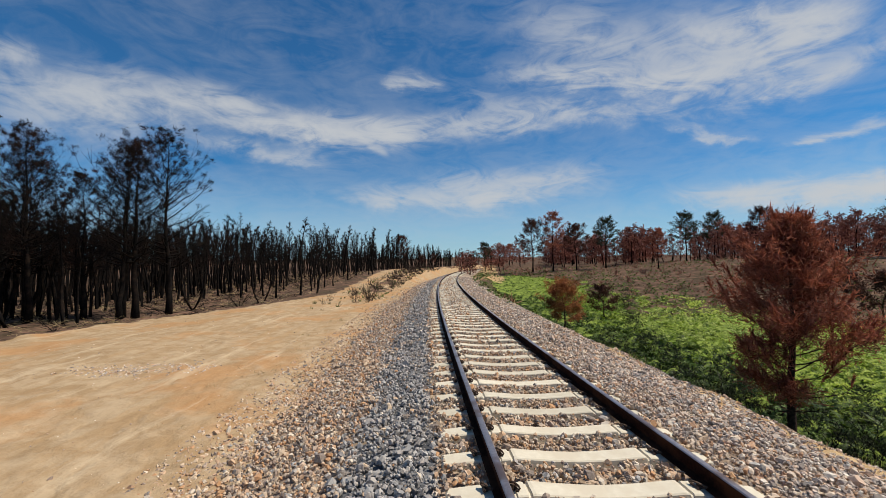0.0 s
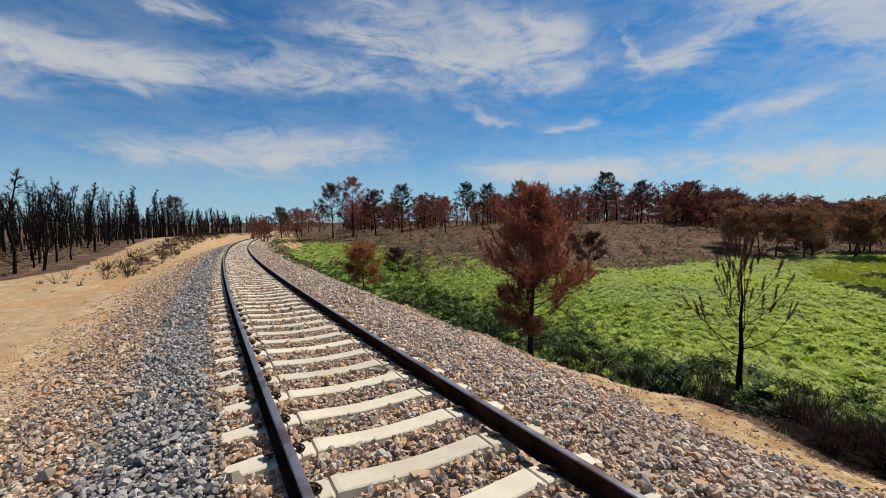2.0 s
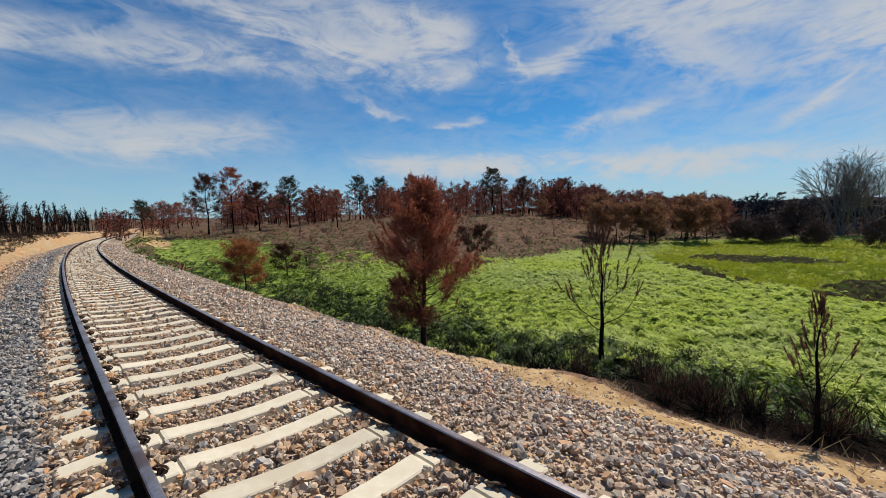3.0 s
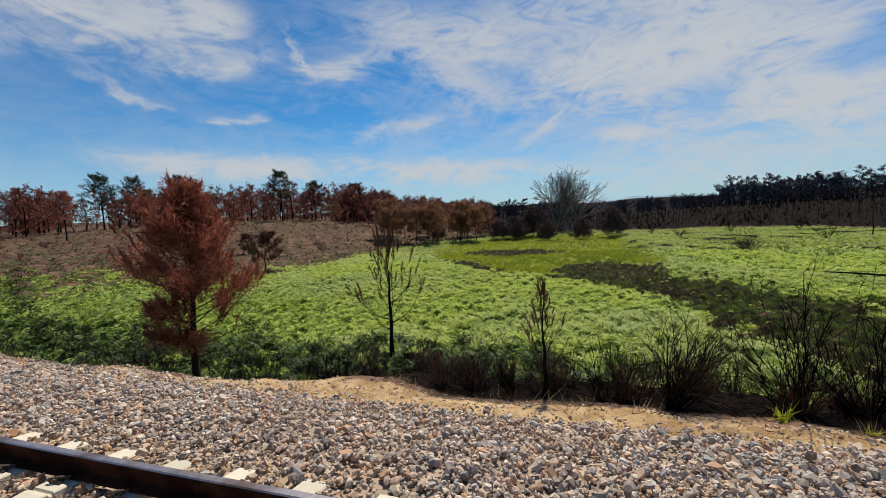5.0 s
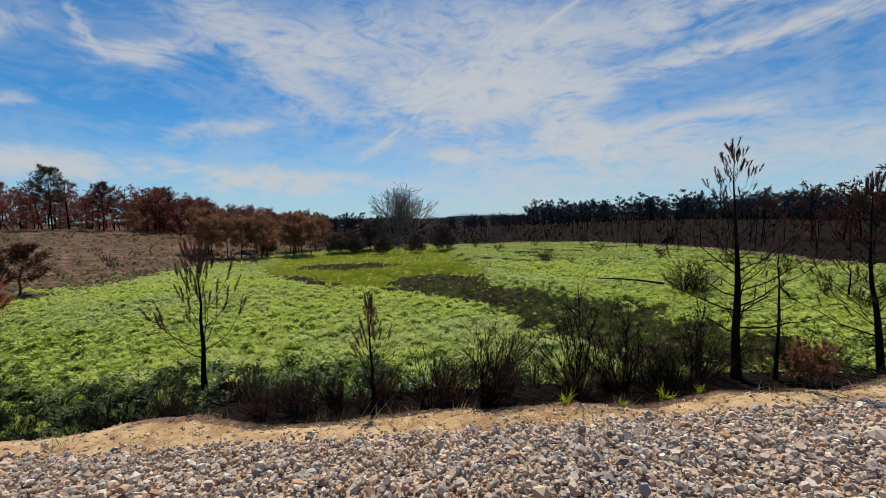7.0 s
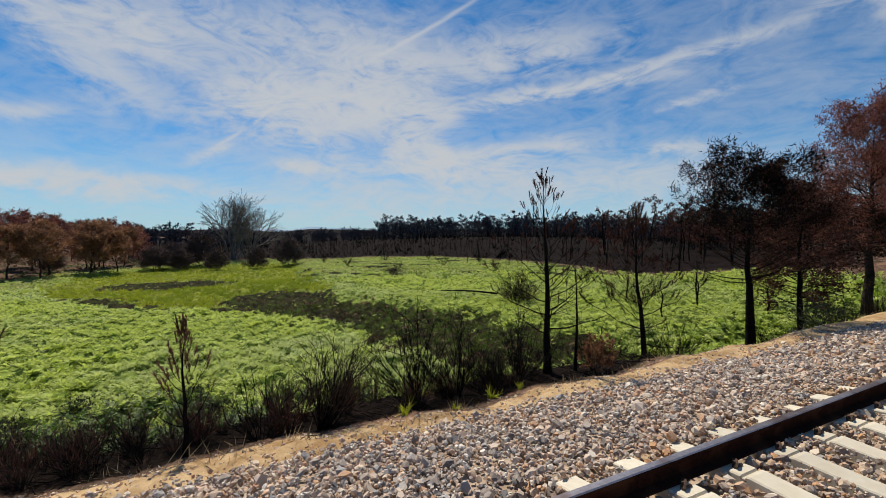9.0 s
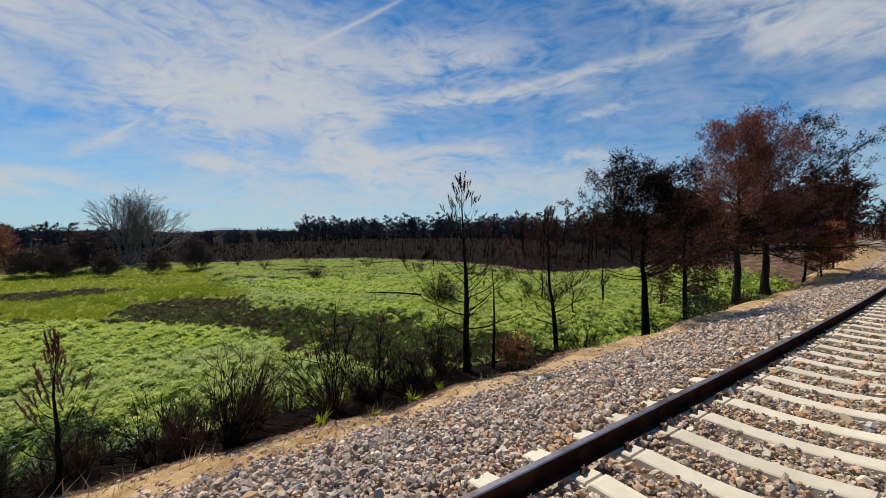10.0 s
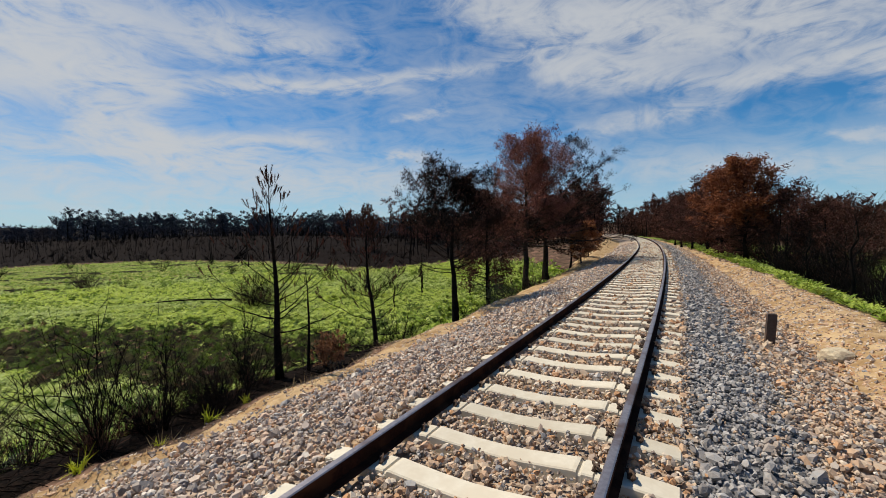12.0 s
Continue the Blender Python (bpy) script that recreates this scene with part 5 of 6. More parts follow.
for x_, y_, sz in ((1.4, -43.0, 1.0), (2.9, -49.0, .95), (-4.8, -33.0, .9), (-6.0, -38.0, .95), (4.3, -56, 1.0), (-7.4, -41.5, .9), (-4.2, -41.5, 1.0), (-1.5, -45.5, 1.0), (.5, -51, 1.0), (1.8, -58, 1.0), (5.6, -63, 1.0)):
    again(dusk, x_, y_, random.uniform(0, 360), sz)
w, nd, dr = grow(95, 3.7, .3, 1.3, 16, (.5, 1.2), .3, .085, "dome", .07, subs=5, sides=5, twig=.5, thick=1.4)
crook = make_tree("burnt_oak", w, None, M_CHAR, None, "leafless burnt oak with crooked black branches", "tree", "leafless burnt oaks")
stand(crook, -3.0, -17.6)
for x_, y_, sz in ((-4.6, -21.5, .9), (-7.5, -29.5, 1.15), (-9.5, -33.0, 1.2), (-12.0, -36.0, 1.3), (-8.0, -36.0, 1.3), (-14.0, -33.0, 1.1), (-15.5, -40.0, 1.3), (-5.2, -31.0, 1.2), (-4.0, -27.5, 1.1), (-10.5, -40.0, 1.4), (-5.0, -24.0, 1.0), (-3.0, -25.5, 1.05), (-6.2, -27.0, 1.1), (-2.6, -29.0, 1.0), (15.3, -20.5, .8), (14.0, -16.5, .7), (17.0, -23.0, .9), (13.0, -22.5, .8), (18.5, -19.0, .75)):
    again(crook, x_, y_, random.uniform(0, 360), sz)


# ---- burnt shrubs ----
def broom(seed, h, spread, stems, forks=3, r=.011, curve=.2, lean=(0, 0)):
    """A shrub of many upright stems that fork towards the tips."""
    g = np.random.default_rng(seed)
    b, fine = Buf(), Buf()
    for _ in range(stems):
        a, out = g.uniform(0, 6.283), spread * math.sqrt(g.random())
        ln = h * (g.uniform(.3, 1.0) if g.random() < .7 else g.uniform(.8, 1.1))
        d = unit(np.array((math.cos(a) * out + lean[0], math.sin(a) * out + lean[1], 1.0)))
        k = np.linspace(0, 1, 5)[:, None]
        p0 = np.array((math.cos(a) * .06 * out, math.sin(a) * .06 * out, -.08))
        path = p0 + ln * (k * d + curve * k ** 2 * np.array((math.cos(a) * .3 * out, math.sin(a) * .3 * out, .1))) + g.normal(0, .045 * ln, (5, 3)) * k
        rr = r * g.uniform(.7, 1.4)
        tube(b, path, rr * np.linspace(1, .35, 5), 3, cap=False)
        for _ in range(forks):
            w = g.uniform(.25, .9)
            p = np.array([np.interp(w, k[:, 0], path[:, m]) for m in range(3)])
            sd = unit(d + g.normal(0, .42, 3) + .15 * UP)
            sl = ln * g.uniform(.15, .42)
            sp = p + sl * np.array((0, .5, 1))[:, None] * sd + g.normal(0, .06 * sl, (3, 3)) * np.array((0, 1, 1))[:, None]
            tube(fine, sp, rr * np.array((.6, .45, .2)), 3, cap=False)
            if forks > 4:
                td = unit(sd + g.normal(0, .5, 3))
                tube(fine, [sp[1], sp[1] + sl * .5 * td], rr * np.array((.4, .15)), 3, cap=False)
    b.fine = fine
    return b


def shrub_thing(name, buf, mat, label, x, y, turn=0, size=1.0, group="", fine_mat=None):
    ob = new(name)
    part("framework", buf, mat, ob)
    part("brushwood", buf.fine, fine_mat or mat, ob)
    tagged(ob, label, "bush", group)
    return stand(ob, x, y, turn, .02, size)


BANKG = "burnt shrubs on the bank"
dense = shrub_thing("burnt_shrub", broom(1, 1.45, .62, 70, 7, .008, -.35, (0, -.34)), M_CHAR, "dense upright burnt broom shrub with dry brown tips", 6.12, -1.05, size=.88, group=BANKG, fine_mat=M_BARK)
open_ = shrub_thing("burnt_shrub", broom(2, 2.0, .85, 24, 8, .010, -.2, (0, .42)), M_CHAR, "wide burnt shrub with long bare black stems", 6.5, -2.5, size=.82, group=BANKG)
low_ = shrub_thing("burnt_shrub", broom(3, 1.05, 1.0, 22, 6, .007, -.2), M_CHAR, "low burnt shrub of thin black stems", 6.1, -.3, size=.85, group=BANKG)
for x_, y_, tn, sz in ((6.55, -3.2, 15, .72), (7.0, -4.7, 170, .7), (9.4, -8.6, 60, .8), (8.9, -11.0, 200, .8), (7.7, 5.1, 300, .6)):
    again(open_, x_, y_, tn, sz, .02)
for x_, y_, sz in ((6.1, .95, .5), (6.45, -4.2, .75), (7.6, 4.6, 1.15), (7.9, 5.6, 1.1), (8.0, 4.0, .9), (8.7, -9.6, 1.2), (8.3, -10.6, 1.1),
                   (8.2, -14.3, 1.2), (8.6, -15.5, 1.1), (7.4, 8.3, .9), (9.0, 8.9, .9), (8.4, 7.6, .8), (9.2, -6.1, 1.0)):
    again(low_, x_, y_, random.uniform(0, 360), sz, .02)
again(dense, 6.7, -4.0, 100, .5, .02)
fuzzy = shrub_thing("bare_bush", broom(7, 1.35, 1.15, 46, 7, .008, -.25), M_BARK, "wide leafless grey-brown bush standing in the bracken", 21.2, -13.1, group="leafless bushes on the meadow", fine_mat=M_TWIG)
for x_, y_, sz in ((20.5, -13.7, .95), (38.2, -10.9, 1.25)):
    again(fuzzy, x_, y_, random.uniform(0, 360), sz, .02)
for _ in range(40):
    s_, e_ = random.uniform(-46, -19), random.uniform(-12, -6.3)
    x_, y_, _z = on_track(s_, e_)
    again(open_, x_, y_, random.uniform(0, 360), random.uniform(.9, 1.5), .02)
for _ in range(22):
    s_, e_ = random.uniform(-6.0, 5.0), random.uniform(4.5, 6.0)
    x_, y_, _z = on_track(s_, e_)
    again(low_, x_, y_, random.uniform(0, 360), random.uniform(.3, .6), .02)
for _ in range(14):
    s_, e_ = random.uniform(4.5, 15), random.uniform(5.0, 7.6)
    x_, y_, _z = on_track(s_, e_)
    again(low_, x_, y_, random.uniform(0, 360), random.uniform(.6, 1.1), .02)
for a_, d_, sz in ((105.4, 39.5, 1.0), (108.5, 38, .5), (112, 52, .9), (99, 55, .9), (119, 45, .8), (126, 40, .9), (131, 34, .9), (117, 58, 1.0), (104, 66, 1.1), (110, 68, 1.0), (96, 62, .8), (134, 27, .8), (137, 24, .8), (139, 29, .9)):
    again(open_, *polar(a_, d_), random.uniform(0, 360), sz, .02)

# dry reddish twigs in a strip along the bank
red_tw = shrub_thing("dry_shrub", broom(4, .58, .55, 44, 3, .0045), M_BARK, "low dry shrub of reddish brown twigs on the bank", 6.9, 2.9, group="dry shrubs on the bank", fine_mat=M_TUFT)
for i in range(46):
    s_, e_ = random.uniform(-6.0, 4.0), random.uniform(4.6, 6.0)
    x_, y_, _ = on_track(s_, e_)
    again(red_tw, x_, y_, random.uniform(0, 360), random.uniform(.6, 1.2), .02)
for x_, y_, sz in ((8.6, -19.6, 2.2), (8.5, -21.0, 2.4), (8.8, -22.4, 2.0), (8.3, -18.2, 2.0), (9.2, -23.4, 2.2)):
    again(red_tw, x_, y_, random.uniform(0, 360), sz, .02)


def leafy_bush(name, seed, h, spread, leaf, size, per, mat, label, x, y, stem=M_CHAR):
    g = np.random.default_rng(seed)
    n = 160
    p = unit(g.normal(size=(n, 3))) * g.uniform(.3, 1, (n, 1)) * np.array((spread, spread, h * .5)) + np.array((0, 0, h * .52))
    root = new(name)
    part("framework", broom(seed, h * .9, .6, 24, 2, .006), stem, root)
    part("foliage", tufts(p, unit(p - np.array((0, 0, h * .3))), per, leaf, size, seed, .8), mat, root)
    tagged(root, label, "bush")
    return stand(root, x, y)


leafy_bush("rusty_bush", 5, .80, .36, .07, .030, 24, M_OAK, "small rounded bush with dry rust-pink leaves", 6.52, -6.08)
green_bush = leafy_bush("broom_bush", 6, 1.35, .8, .14, .012, 14, M_DEEPGREEN, "dark green broom bush at the foot of the slope", 6.77, 16.1)
again(green_bush, 8.6, 12.2, 50, .75)
again(green_bush, 8.1, 8.2, 120, .6)
# copies near the bank's foot are added dark masses standing in for shade
for x_, y_, sz in ((6.6, 6.6, .5), (7.4, 7.0, .55), (6.4, 9.6, .5), (7.0, 10.6, .6), (8.3, 6.1, .55), (8.9, 7.9, .6), (8.2, 9.4, .6), (6.6, 12.6, .6), (7.7, 13.4, .7), (9.4, 5.2, .5), (9.9, 3.9, .5), (9.1, 2.6, .5), (9.0, .6, .5), (9.3, -1.0, .45), (9.1, 13.6, .8), (7.9, 11.3, .7), (10.2, 9.9, .75), (9.9, 7.4, .6), (8.6, 15.8, .8), (11.5, 11.6, .6), (9.0, 18.4, .8), (7.6, 19.6, .7), (8.5, 26.0, .8), (10.5, 23.0, .7), (12.2, 27.5, .7), (14.5, 33.0, .9), (11.5, 36.0, .8), (17.0, 38.5, .9), (10.5, 6.0, .6), (11.4, 3.4, .55), (10.8, 1.2, .5)):
    again(green_bush, x_, y_, random.uniform(0, 360), sz)
for x_, y_, sz in ((8.0, -16.2, 1.0), (8.4, -17.6, 1.1), (-3.6, -15.6, .5), (-4.6, -18.4, .6)):
    again(green_bush, x_, y_, random.uniform(0, 360), sz)

# ---- bracken and grass ----
def frond(g, ln, pairs, arch, wide):
    """One arching fern frond as (vertices, triangles)."""
    a = g.uniform(0, 6.283)
    out = np.array((math.cos(a), math.sin(a), 0))
    side = np.array((-math.sin(a), math.cos(a), 0))
    tilt = g.uniform(.5, 1.1)
    t = np.linspace(0, 1, pairs + 1)[:, None]
    spine = ln * (out * np.cos(tilt) * t + UP * (np.sin(tilt) * t - arch * t ** 2))
    v, f = [], []
    for i in range(pairs):
        p, q = spine[i], spine[i + 1]
        w = wide * ln * (1 - i / pairs) ** .8 * (.55 if i == 0 else 1)
        for sg in (-1, 1):
            k = len(v)
            v += [p, q, (p + q) / 2 + side * sg * w + (q - p) * .7 + UP * (-.15 * w)]
            f.append((k, k + 1, k + 2) if sg > 0 else (k + 1, k, k + 2))
    return np.array(v), np.array(f)


def fern_kind(seed, fronds, pairs, ln=.55, wide=.30):
    g = np.random.default_rng(seed)
    b = Buf()
    for _ in range(fronds):
        b.add(*frond(g, ln * g.uniform(.7, 1.15), pairs, g.uniform(.15, .5), wide))
    return np.concatenate(b.v), np.concatenate(b.f)


def tuft_kind(seed, blades, ln, width, lean=.5):
    g = np.random.default_rng(seed)
    d = unit(g.normal(0, lean, (blades, 3)) * np.array((1, 1, .1)) + UP)
    tb = tufts(g.normal(0, .06, (blades, 3)) * np.array((1, 1, 0)), d, 1, ln, width, seed, .05)
    return np.concatenate(tb.v), np.concatenate(tb.f)


def sow(name, label, category, kinds, x, y, size, mat, tilt=.15, lift=0.0):
    """Plants of a few kinds at many places, as one body."""
    b = Buf()
    pick = rng.integers(0, len(kinds), len(x))
    for k, (bv, bf) in enumerate(kinds):
        m = pick == k
        n = int(m.sum())
        if not n:
            continue
        a = rng.uniform(0, 6.283, n)
        c, s_ = np.cos(a)[:, None], np.sin(a)[:, None]
        sz = size[m][:, None]
        lx, ly = rng.normal(0, tilt, (n, 1)), rng.normal(0, tilt, (n, 1))
        vx = (bv[None, :, 0] * c - bv[None, :, 1] * s_) * sz + lx * bv[None, :, 2] * sz
        vy = (bv[None, :, 0] * s_ + bv[None, :, 1] * c) * sz + ly * bv[None, :, 2] * sz
        vz = bv[None, :, 2] * sz
        v = np.stack([vx + x[m][:, None], vy + y[m][:, None], vz + (land(x[m], y[m]) + lift)[:, None]], -1)
        f = bf[None] + (np.arange(n) * len(bv))[:, None, None]
        b.add(v.reshape(-1, 3), f.reshape(-1, 3))
    return tagged(part(name, b, mat), label, category, kind="stuff")


def field(n, az0, az1, d0, d1):
    a = np.radians(rng.uniform(az0, az1, n))
    d = np.sqrt(rng.uniform(d0 ** 2, d1 ** 2, n))
    return .25 + d * np.sin(a), -.4 + d * np.cos(a)


def build_meadow():
    near = [fern_kind(i, 9, 4, .25, .20) for i in range(6)]
    mid = [fern_kind(20 + i, 8, 1, .19, .40) for i in range(6)]
    mid2 = [fern_kind(30 + i, 7, 1, .25, .42) for i in range(5)]
    far = [fern_kind(40 + i, 6, 1, .38, .5) for i in range(4)]
    yel = [tuft_kind(60 + i, 9, .34, .05) for i in range(4)]
    sed = [tuft_kind(70 + i, 12, .40, .04, .7) for i in range(4)]
    green_x = {k: [] for k in ("near", "near_deep", "mid", "mid_deep", "mid2", "mid2_deep", "far", "far_deep", "near_hem", "mid_hem", "mid2_hem", "far_hem", "yellow", "sedge", "stray")}
    for n, az0, az1, d0, d1, key in ((21000, 8, 200, 6, 16, "near"), (62000, 6, 190, 16, 28, "mid"), (56000, 6, 180, 28, 44, "mid2"), (64000, 4, 165, 44, 104, "far")):
        x, y = field(n, az0, az1, d0, d1)
        sand, green, dark, yellow, *_ = zones(x, y)
        patch = .5 + .5 * lumps(x, y, 2.6, 12)
        roll = rng.random(n)
        is_dark = dark > .32
        is_yel = (yellow > .4) & ~is_dark
        g = (green > roll * .9 + .08) & ~is_dark & ~is_yel & (sand < .3)
        hum = .5 + .5 * lumps(x, y, 1.3, 15)
        size = (.42 + .30 * patch + .62 * hum ** 2 + .2 * lumps(x, y, 7, 4)) * rng.uniform(.75, 1.2, n)
        size = np.clip(size, .3, 1.3) * (1.35 if key == "near" else 1.0)
        size = size * (1 - .35 * smooth(np.hypot(x, y), 40, 60))
        s_at, e_at = to_track(x, y)
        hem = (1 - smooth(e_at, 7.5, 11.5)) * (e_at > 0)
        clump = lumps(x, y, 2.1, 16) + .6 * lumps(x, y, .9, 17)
        size = size * (1 + hem * (.5 + .8 * (clump > .1)))
        size = np.minimum(size, 1.75 if key == "near" else 1.25)
        g &= (clump + rng.normal(0, .15, n) > .08) | (rng.random(n) > .96 * hem)
        g &= (clump > -.62) | (rng.random(n) < .25)
        # deeper green patches; the hem term adds more to imitate shade there
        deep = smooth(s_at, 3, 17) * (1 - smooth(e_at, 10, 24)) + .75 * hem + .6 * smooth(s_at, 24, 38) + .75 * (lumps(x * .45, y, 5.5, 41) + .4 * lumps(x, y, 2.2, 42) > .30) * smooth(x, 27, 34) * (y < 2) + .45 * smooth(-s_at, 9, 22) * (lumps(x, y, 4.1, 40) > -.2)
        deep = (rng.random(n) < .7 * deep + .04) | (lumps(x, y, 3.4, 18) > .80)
        # plants by the bank and in hollows get the painted-shade tone
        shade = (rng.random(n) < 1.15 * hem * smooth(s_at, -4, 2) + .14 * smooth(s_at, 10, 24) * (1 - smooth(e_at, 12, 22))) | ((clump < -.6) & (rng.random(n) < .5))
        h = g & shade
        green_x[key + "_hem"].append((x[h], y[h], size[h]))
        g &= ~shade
        green_x[key].append((x[g & ~deep], y[g & ~deep], size[g & ~deep]))
        green_x[key + "_deep"].append((x[g & deep], y[g & deep], size[g & deep] * .95))
        h = is_dark & (roll > .92) & (lumps(x, y, 1.9, 19) > .25)
        green_x["stray"].append((x[h], y[h], rng.uniform(.3, .8, int(h.sum()))))
        h = is_yel & (green > .4)
        h &= lumps(x, y, 2.0, 27) + .5 * lumps(x, y, 5, 28) > -.25
        green_x["yellow"].append((x[h], y[h], rng.uniform(.35, .8, int(h.sum()))))
        h = is_dark & (roll < .45 - .35 * smooth(x, 25, 28)) & (lumps(x, y, 1.2, 20) + .6 * lumps(x, y, 3.1, 23) > -.02)
        green_x["sedge"].append((x[h], y[h], rng.uniform(.25, .6, int(h.sum()))))

    def join(key):
        return [np.concatenate(v) for v in zip(*green_x[key])]
    for n, x0, x1, y0, y1, key in ((7000, 27, 70, -4, 18, "yellow"), (4500, 8, 46, -15, 12, "dark")):
        x, y = rng.uniform(x0, x1, n), rng.uniform(y0, y1, n)
        _, green, dark, yellow, *_ = zones(x, y)
        gap = lumps(x, y, 1.5, 3) + .6 * lumps(x, y, .8, 24) > .05
        k = (yellow > .4) & gap if key == "yellow" else (dark > .35) & gap & (lumps(x, y, 5, 6) > -.35) & ((x < 26) | (lumps(x, y, 2.2, 47) > .55))
        if key == "yellow":
            green_x["yellow"].append((x[k], y[k], rng.uniform(.35, .9, int(k.sum()))))
        else:
            green_x["wet"] = [(x[k], y[k], rng.uniform(.3, .65, int(k.sum())))]
    sow("marsh_fern", "dull green ferns in the wet channel of the meadow", "bracken", mid, *join("wet"), M_SEDGE)
    sow("bracken", "bright green bracken growing thick at the meadow edge", "bracken", near, *join("near"), M_FERN)
    sow("deep_bracken", "deep green bracken in clumps at the foot of the bank, partly for shade", "bracken", near, *join("near_deep"), M_FERNDEEP)
    sow("bracken_field", "light green bracken field across the meadow", "bracken", mid, *join("mid"), M_FERN)
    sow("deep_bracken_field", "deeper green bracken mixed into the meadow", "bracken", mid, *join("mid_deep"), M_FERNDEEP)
    sow("bracken_field", "light green bracken field across the meadow", "bracken", mid2, *join("mid2"), M_FERN)
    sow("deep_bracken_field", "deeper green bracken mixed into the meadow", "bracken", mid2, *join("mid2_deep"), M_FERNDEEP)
    sow("meadow_growth", "pale green growth on the far meadow", "grass", far, *join("far"), M_MEADOWFAR)
    sow("deep_meadow_growth", "dark green patches of growth on the far meadow", "grass", far, *join("far_deep"), M_FERNDEEP)
    sow("shaded_bracken", "bracken crowded along the foot of the bank, coloured dark for shade", "bracken", near, *join("near_hem"), M_FERNSHADE)
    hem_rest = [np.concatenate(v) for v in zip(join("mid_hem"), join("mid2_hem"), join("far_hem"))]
    sow("shaded_bracken", "bracken in the hollows of the meadow, coloured dark for shade", "bracken", mid, *hem_rest, M_FERNSHADE)
    sow("stray_bracken", "stray light ferns growing in the wet channel", "bracken", mid, *join("stray"), M_FERN)
    sow("yellow_grass", "yellow-green grass on the wet far meadow", "grass", yel, *join("yellow"), M_YELLOW)
    sow("sedge", "dark wet sedge in the winding channel", "sedge", sed, *join("sedge"), M_SEDGE)
    n = 5200
    x, y = rng.uniform(9, 46, n), rng.uniform(-14, 14, n)
    k = (zones(x, y)[2] > .4) & (lumps(x, y, 1.1, 48) + .5 * lumps(x, y, .6, 49) > .15)
    peat = [tuft_kind(400 + i, 9, .22, .035, .9) for i in range(4)]
    sow("dead_sedge", "brown dead tussocks in the wet channel", "tussocks", peat, x[k], y[k], rng.uniform(.5, 1.3, int(k.sum())), M_DRYTWIG)
    # bracken along the left shoulder behind, and sprouts on the burnt ground
    for n, wide, tone, txt in ((1900, 1.5, M_YELLOWFERN, "bright green bracken along the sandy shoulder"), (2600, 4.5, M_FERNDEEP, "deep green bracken behind the sandy shoulder")):
        s = rng.uniform(-75, -9, n)
        e = -np.interp(s, (-90, -38, -28, -20, -6), (3.5, 4.0, 4.3, 4.7, 5.1)) - .1 - wide * rng.random(n) ** 1.3
        k = lumps(s, e, 1.9, 44) + .5 * lumps(s, e, .7, 45) > np.where(s > -16, .1, -.15)
        p = track_places(s[k], e[k], 0 * s[k])
        sow("shoulder_bracken", txt, "bracken", mid, p[:, 0], p[:, 1], rng.uniform(.7, 1.6, len(p)), tone)
    n = 24000
    x, y = field(n, 3, 80, 24, 82)
    sand, green, dark, yellow, *_ = zones(x, y)
    r_at = np.hypot(x, y) - rim(x, y)[0]
    k = (green < .6) & (sand < .2) & (rng.random(n) < .12 + .8 * (1 - smooth(r_at, 0, 18)) * (lumps(x, y, 5, 5) + .5 * lumps(x, y, 1.8, 25) > -.15))
    sow("sprouts", "dull green growth on the burnt slope", "sprouts", far, x[k], y[k], rng.uniform(.3, .9, int(k.sum())), M_SLOPE)
    x, y = field(5000, 4, 150, 24, 125)
    sand, green, dark, yellow, *_ = zones(x, y)
    k = (green < .25) & (sand < .2) & (np.degrees(np.arctan2(x, y)) > 78)
    dead = [tuft_kind(80 + i, 7, .5, .05, .9) for i in range(4)]
    sow("burnt_tussocks", "dark burnt tussocks and dead twigs on the rise", "tussocks", dead, x[k], y[k], rng.lognormal(-.1, .5, int(k.sum())), M_CHAR)
    x, y = field(7000, 6, 80, 26, 84)
    sand, green, dark, yellow, *_ = zones(x, y)
    k = (green < .3) & (sand < .2) & (lumps(x, y, 6, 9) + rng.normal(0, .5, len(x)) > .1)
    brown = [tuft_kind(190 + i, 7, .30, .05, .8) for i in range(4)]
    sow("dead_bracken", "dead brown bracken and twigs scattered over the burnt rise", "bracken", brown, x[k], y[k], rng.lognormal(-.2, .5, int(k.sum())), M_DRYTWIG)
    x, y = field(1700, 78, 152, 66, 140)
    sand, green, dark, yellow, *_ = zones(x, y)
    k = (green < .3) & (lumps(x, y, 9, 33) + .6 * lumps(x, y, 4, 34) > -.1)
    snag = [tuft_kind(180 + i, 8, 1.5, .10, .35) for i in range(5)]
    sow("burnt_thicket", "burnt shrubs standing thick on the far flat ground", "shrubs", snag, x[k], y[k], rng.lognormal(-.75, .5, int(k.sum())), M_CHAR)


build_meadow()


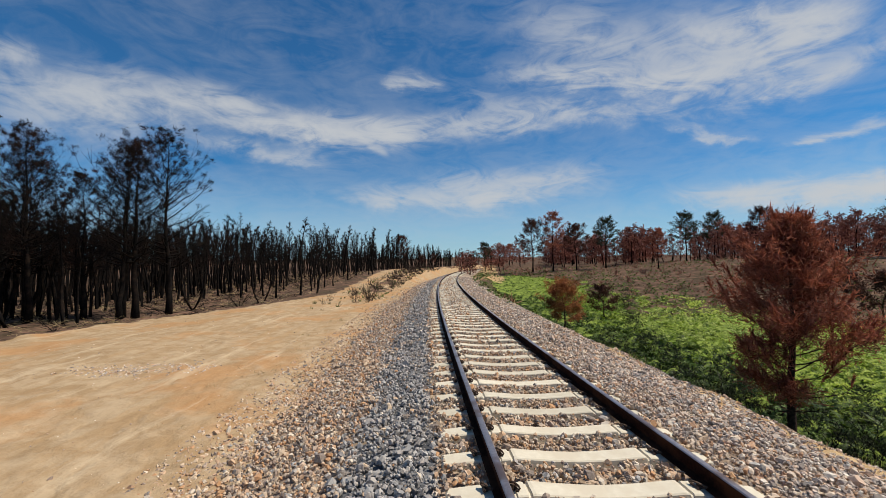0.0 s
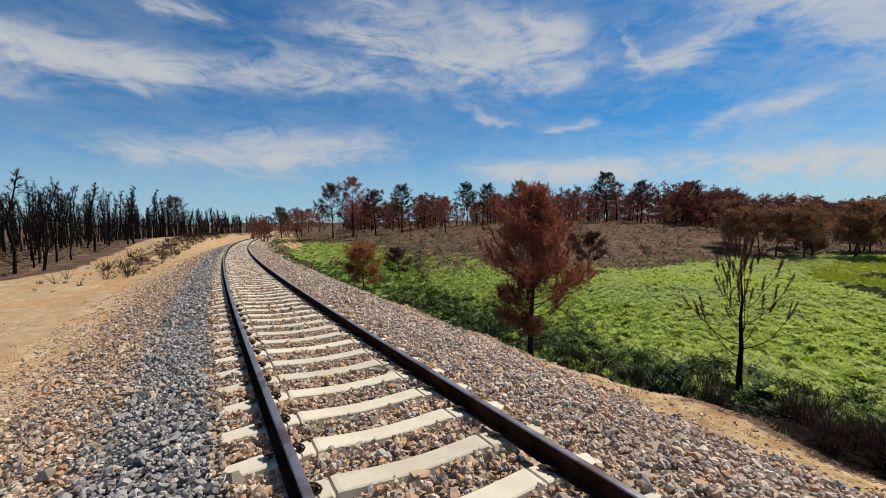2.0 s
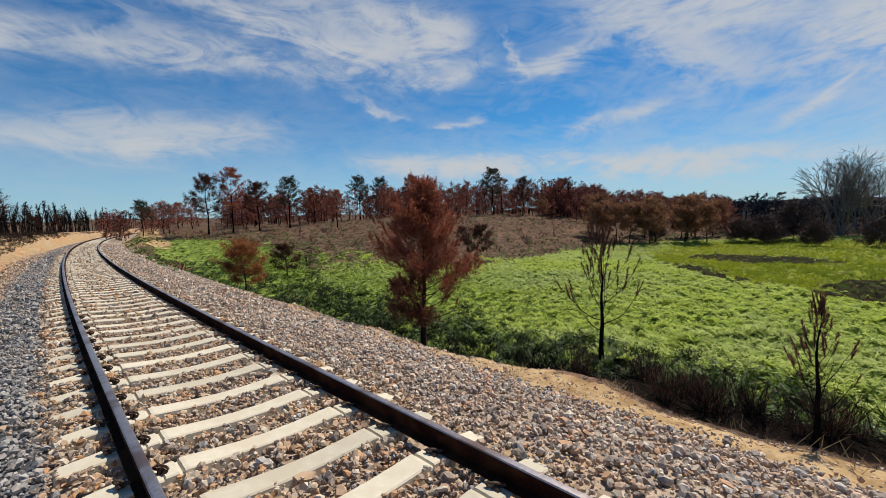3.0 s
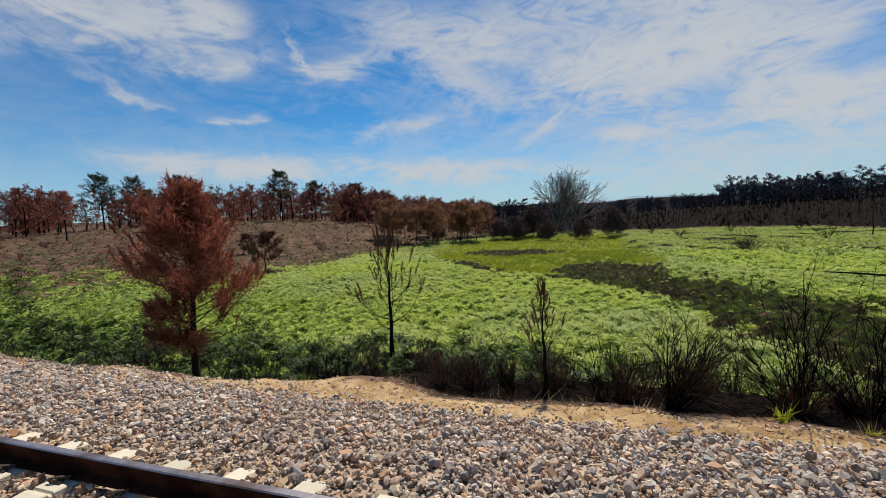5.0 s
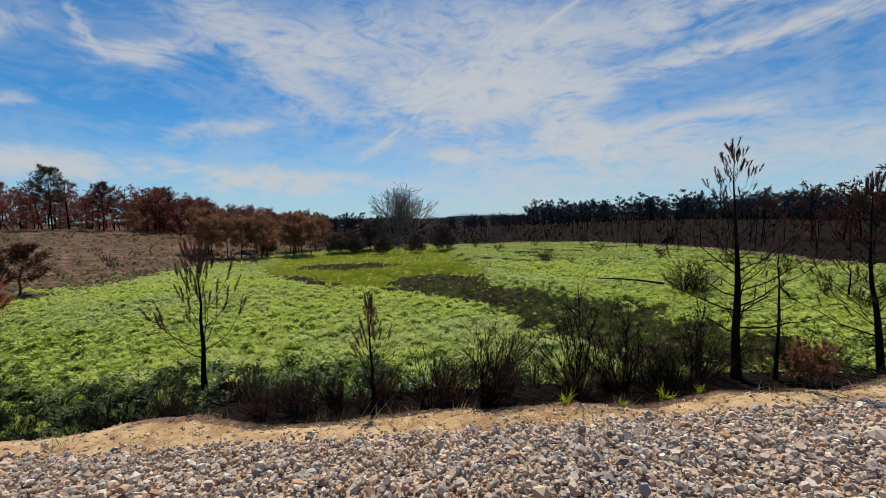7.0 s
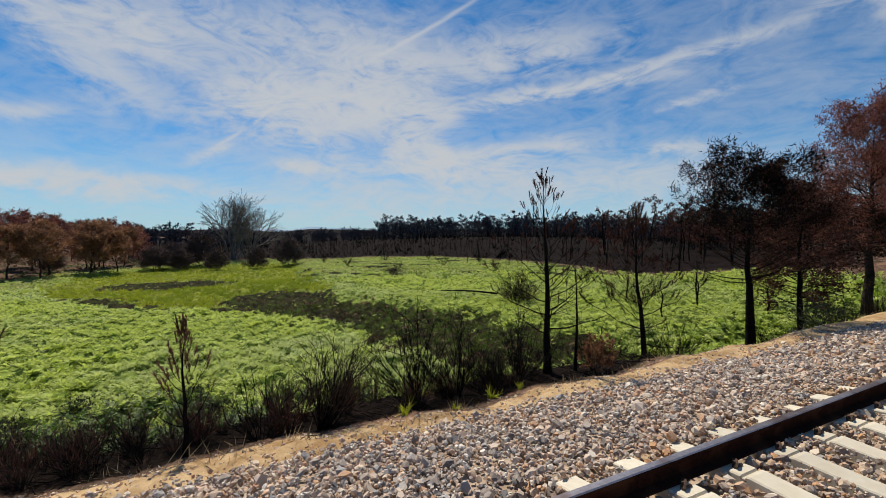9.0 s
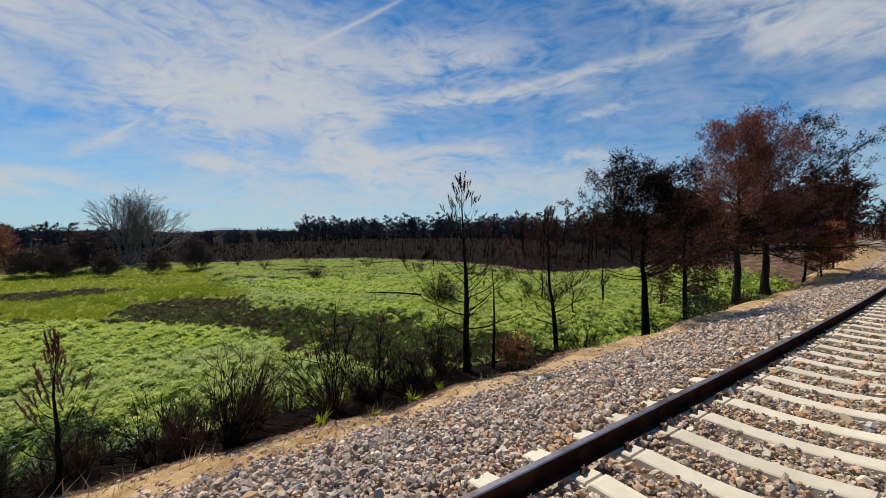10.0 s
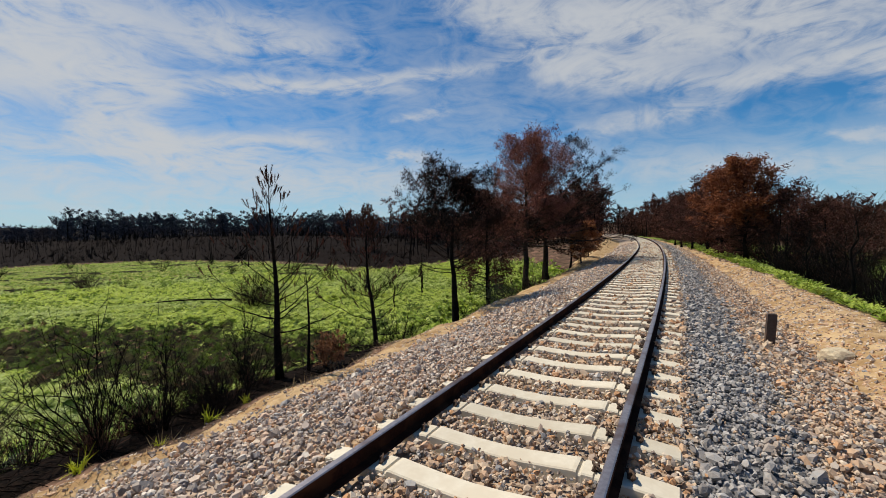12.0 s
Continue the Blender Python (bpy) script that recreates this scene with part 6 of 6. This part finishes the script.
def build_litter():
    """Scorched twigs, sticks and dry leaves on the burnt floor; dry grass along the lip and road."""
    stick = []
    for i in range(4):
        b = Buf()
        g = np.random.default_rng(90 + i)
        for _ in range(4):
            a = g.uniform(0, 6.283)
            p = g.normal(0, .25, 3) * np.array((1, 1, 0))
            d = np.array((math.cos(a), math.sin(a), g.uniform(0, .5)))
            tube(b, [p, p + d * g.uniform(.2, .7)], (.012, .005), 3, cap=False)
        stick.append((np.concatenate(b.v), np.concatenate(b.f)))
    s, w = rng.uniform(-5, 70, 1800), rng.uniform(13, 42, 1800)
    p = track_places(s, -w, 0 * s)
    sand = zones(p[:, 0], p[:, 1])[0]
    p = p[sand < .4]
    n = len(p)
    sow("forest_litter", "charred sticks lying on the burnt forest floor", "sticks", stick, p[:, 0], p[:, 1], rng.uniform(.7, 1.8, n), M_CHAR)
    s, w = rng.uniform(-5, 70, 2200), rng.uniform(12.5, 40, 2200)
    p = track_places(s, -w, 0 * s)
    p = p[zones(p[:, 0], p[:, 1])[0] < .4]
    sow("pale_litter", "pale dead twigs and bark on the burnt forest floor", "sticks", stick, p[:, 0], p[:, 1], rng.uniform(.4, 1.2, len(p)), M_STRAW)
    s, e = rng.uniform(-9, 6, 700), rng.uniform(4.2, 6.6, 700)
    p = track_places(s, e, 0 * s)
    sow("bank_litter", "black twigs and dry bits on the burnt bank", "sticks", stick, p[:, 0], p[:, 1], rng.uniform(.25, .7, 700), M_CHAR)
    dry = [tuft_kind(95 + i, 9, .13, .008, .7) for i in range(3)]
    s = rng.uniform(-30, 60, 1500)
    e = np.where(rng.random(1500) < .5, rng.uniform(3.5, 4.6, 1500), rng.uniform(-6.2, -3.7, 1500))
    k = rng.random(1500) < np.where(e > 0, .5, np.interp(s, (-30, 8, 25, 60), (.3, .1, .8, 1)))
    p = track_places(s[k], e[k], 0 * s[k])
    sow("dry_grass", "sparse dry straw-coloured grass beside the track", "grass", dry, p[:, 0], p[:, 1], rng.uniform(.5, 1.6, len(p)), M_STRAW)
    # scrub and green tufts on the verge between road and line
    verge = broom(9, .8, .9, 12, 3, .010)
    kinds = [(np.concatenate(verge.v), np.concatenate(verge.f))]
    s, w = rng.uniform(26, 95, 420), rng.uniform(5.0, 8.4, 420)
    ok = (lumps(s, w, 4.3, 21) > -.1) | (s > 48)
    p = track_places(s[ok], -w[ok], 0 * s[ok])
    sow("verge_scrub", "dark burnt scrub on the bank between road and line", "scrub", kinds, p[:, 0], p[:, 1], rng.uniform(.5, 1.3, len(p)), M_BARK)
    tuft = [tuft_kind(300 + i, 12, .35, .04, .6) for i in range(3)]
    s, w = rng.uniform(22, 90, 900), rng.uniform(5.0, 9.0, 900)
    ok = lumps(s, w, 3.7, 26) > .35
    p = track_places(s[ok], -w[ok], 0 * s[ok])
    sow("verge_grass", "tufts of dull green grass on the sandy verge", "grass", tuft, p[:, 0], p[:, 1], rng.uniform(.4, 1.1, len(p)), M_SLOPE)
    # low burnt scrub at the foot of the burnt wood
    scrub = broom(8, .9, 1.1, 7, 2, .013)
    v, f = np.concatenate(scrub.v), np.concatenate(scrub.f)
    s, w = rng.uniform(0, 85, 520), rng.uniform(13.5, 46, 520)
    p = track_places(s, -w, 0 * s)
    p = p[zones(p[:, 0], p[:, 1])[0] < .3]
    sow("burnt_scrub", "low burnt scrub under the charred pines", "scrub", [(v, f)], p[:, 0], p[:, 1], rng.uniform(.5, 1.6, len(p)), M_CHAR)


build_litter()


def small_fern(x, y, size, label="small yellow-green fern plant on the bank"):
    b = Buf()
    b.add(*fern_kind(int(100 + x * 10), 9, 6, .30, .14))
    b.add(*tuft_kind(int(200 + x * 10), 14, .30, .035, .4))
    ob = new("fern", b.mesh("fern", [M_YELLOW]))
    tagged(ob, label, "fern", "ferns on the bank")
    return stand(ob, x, y, 0, 0, size)


f0 = small_fern(6.05, -2.18, .85)
again(f0, 6.12, -3.6, 80, .7, 0)
again(f0, 6.2, -4.2, 200, .5, 0)
again(f0, 5.9, -2.9, 120, .4, 0)
again(f0, 6.3, 4.4, 120, .8, 0)


# ---- small things ----
def build_post():
    root = new("marker_post")
    b = Buf()
    loft(b, [[(x, y, z) for x, y in ((-.075, -.03), (.075, -.03), (.075, .03), (-.075, .03))] for z in (-.25, .02, .61)] + [[(x, y, .63) for x, y in ((-.065, -.022), (.065, -.022), (.065, .022), (-.065, .022))]])
    part("plate", b, M_POST, root)
    tagged(root, "short dark brown marker post standing in the ballast edge", "post")
    x, y = -0.46, -10.26
    root.matrix_basis = pose(x, y, -.60, 0, -3, 20)


build_post()


def build_rock(x, y, size, label):
    b = Buf()
    bm = bmesh.new()
    bmesh.ops.create_icosphere(bm, subdivisions=3, radius=1)
    for vv in bm.verts:
        c = vv.co
        k = 1 + .22 * noise.noise(c * 1.3) + .10 * noise.noise(c * 3.1)
        c.x, c.y, c.z = c.x * k, c.y * .75 * k, max(-.5, min(.42, c.z * .55 * k))
    me = bpy.data.meshes.new("rock")
    bm.to_mesh(me)
    bm.free()
    me.materials.append(M_ROCK)
    ob = tagged(new("rock", me), label, "rock")
    ob.matrix_basis = pose(x, y, float(land(x, y)) + .22 * size, 0, 0, 35) @ Matrix.Scale(size, 4)


build_rock(-1.37, -10.4, .27, "pale sandstone block lying on the sandy shoulder")


def build_log():
    root = new("fallen_trunk")
    b = Buf()
    a, c = np.array((25.15, -10.3, 0)), np.array((21.7, -12.45, 0))
    t = np.linspace(0, 1, 8)[:, None]
    pts = a + (c - a) * t
    pts[:, 2] = -1.98 + .10 * t[:, 0] + .08 * np.sin(t[:, 0] * 3)
    tube(b, pts, np.linspace(.028, .06, 8), 7)
    part("stem", b, M_CHAR, root, flat=False)
    tagged(root, "fallen charred trunk lying across the green bracken", "log")


build_log()
again(open_, 21.2, -13.2, 30, 1.05, .02)
again(open_, 20.5, -13.0, 100, .9, .02)
again(open_, 20.9, -13.9, 200, .95, .02)
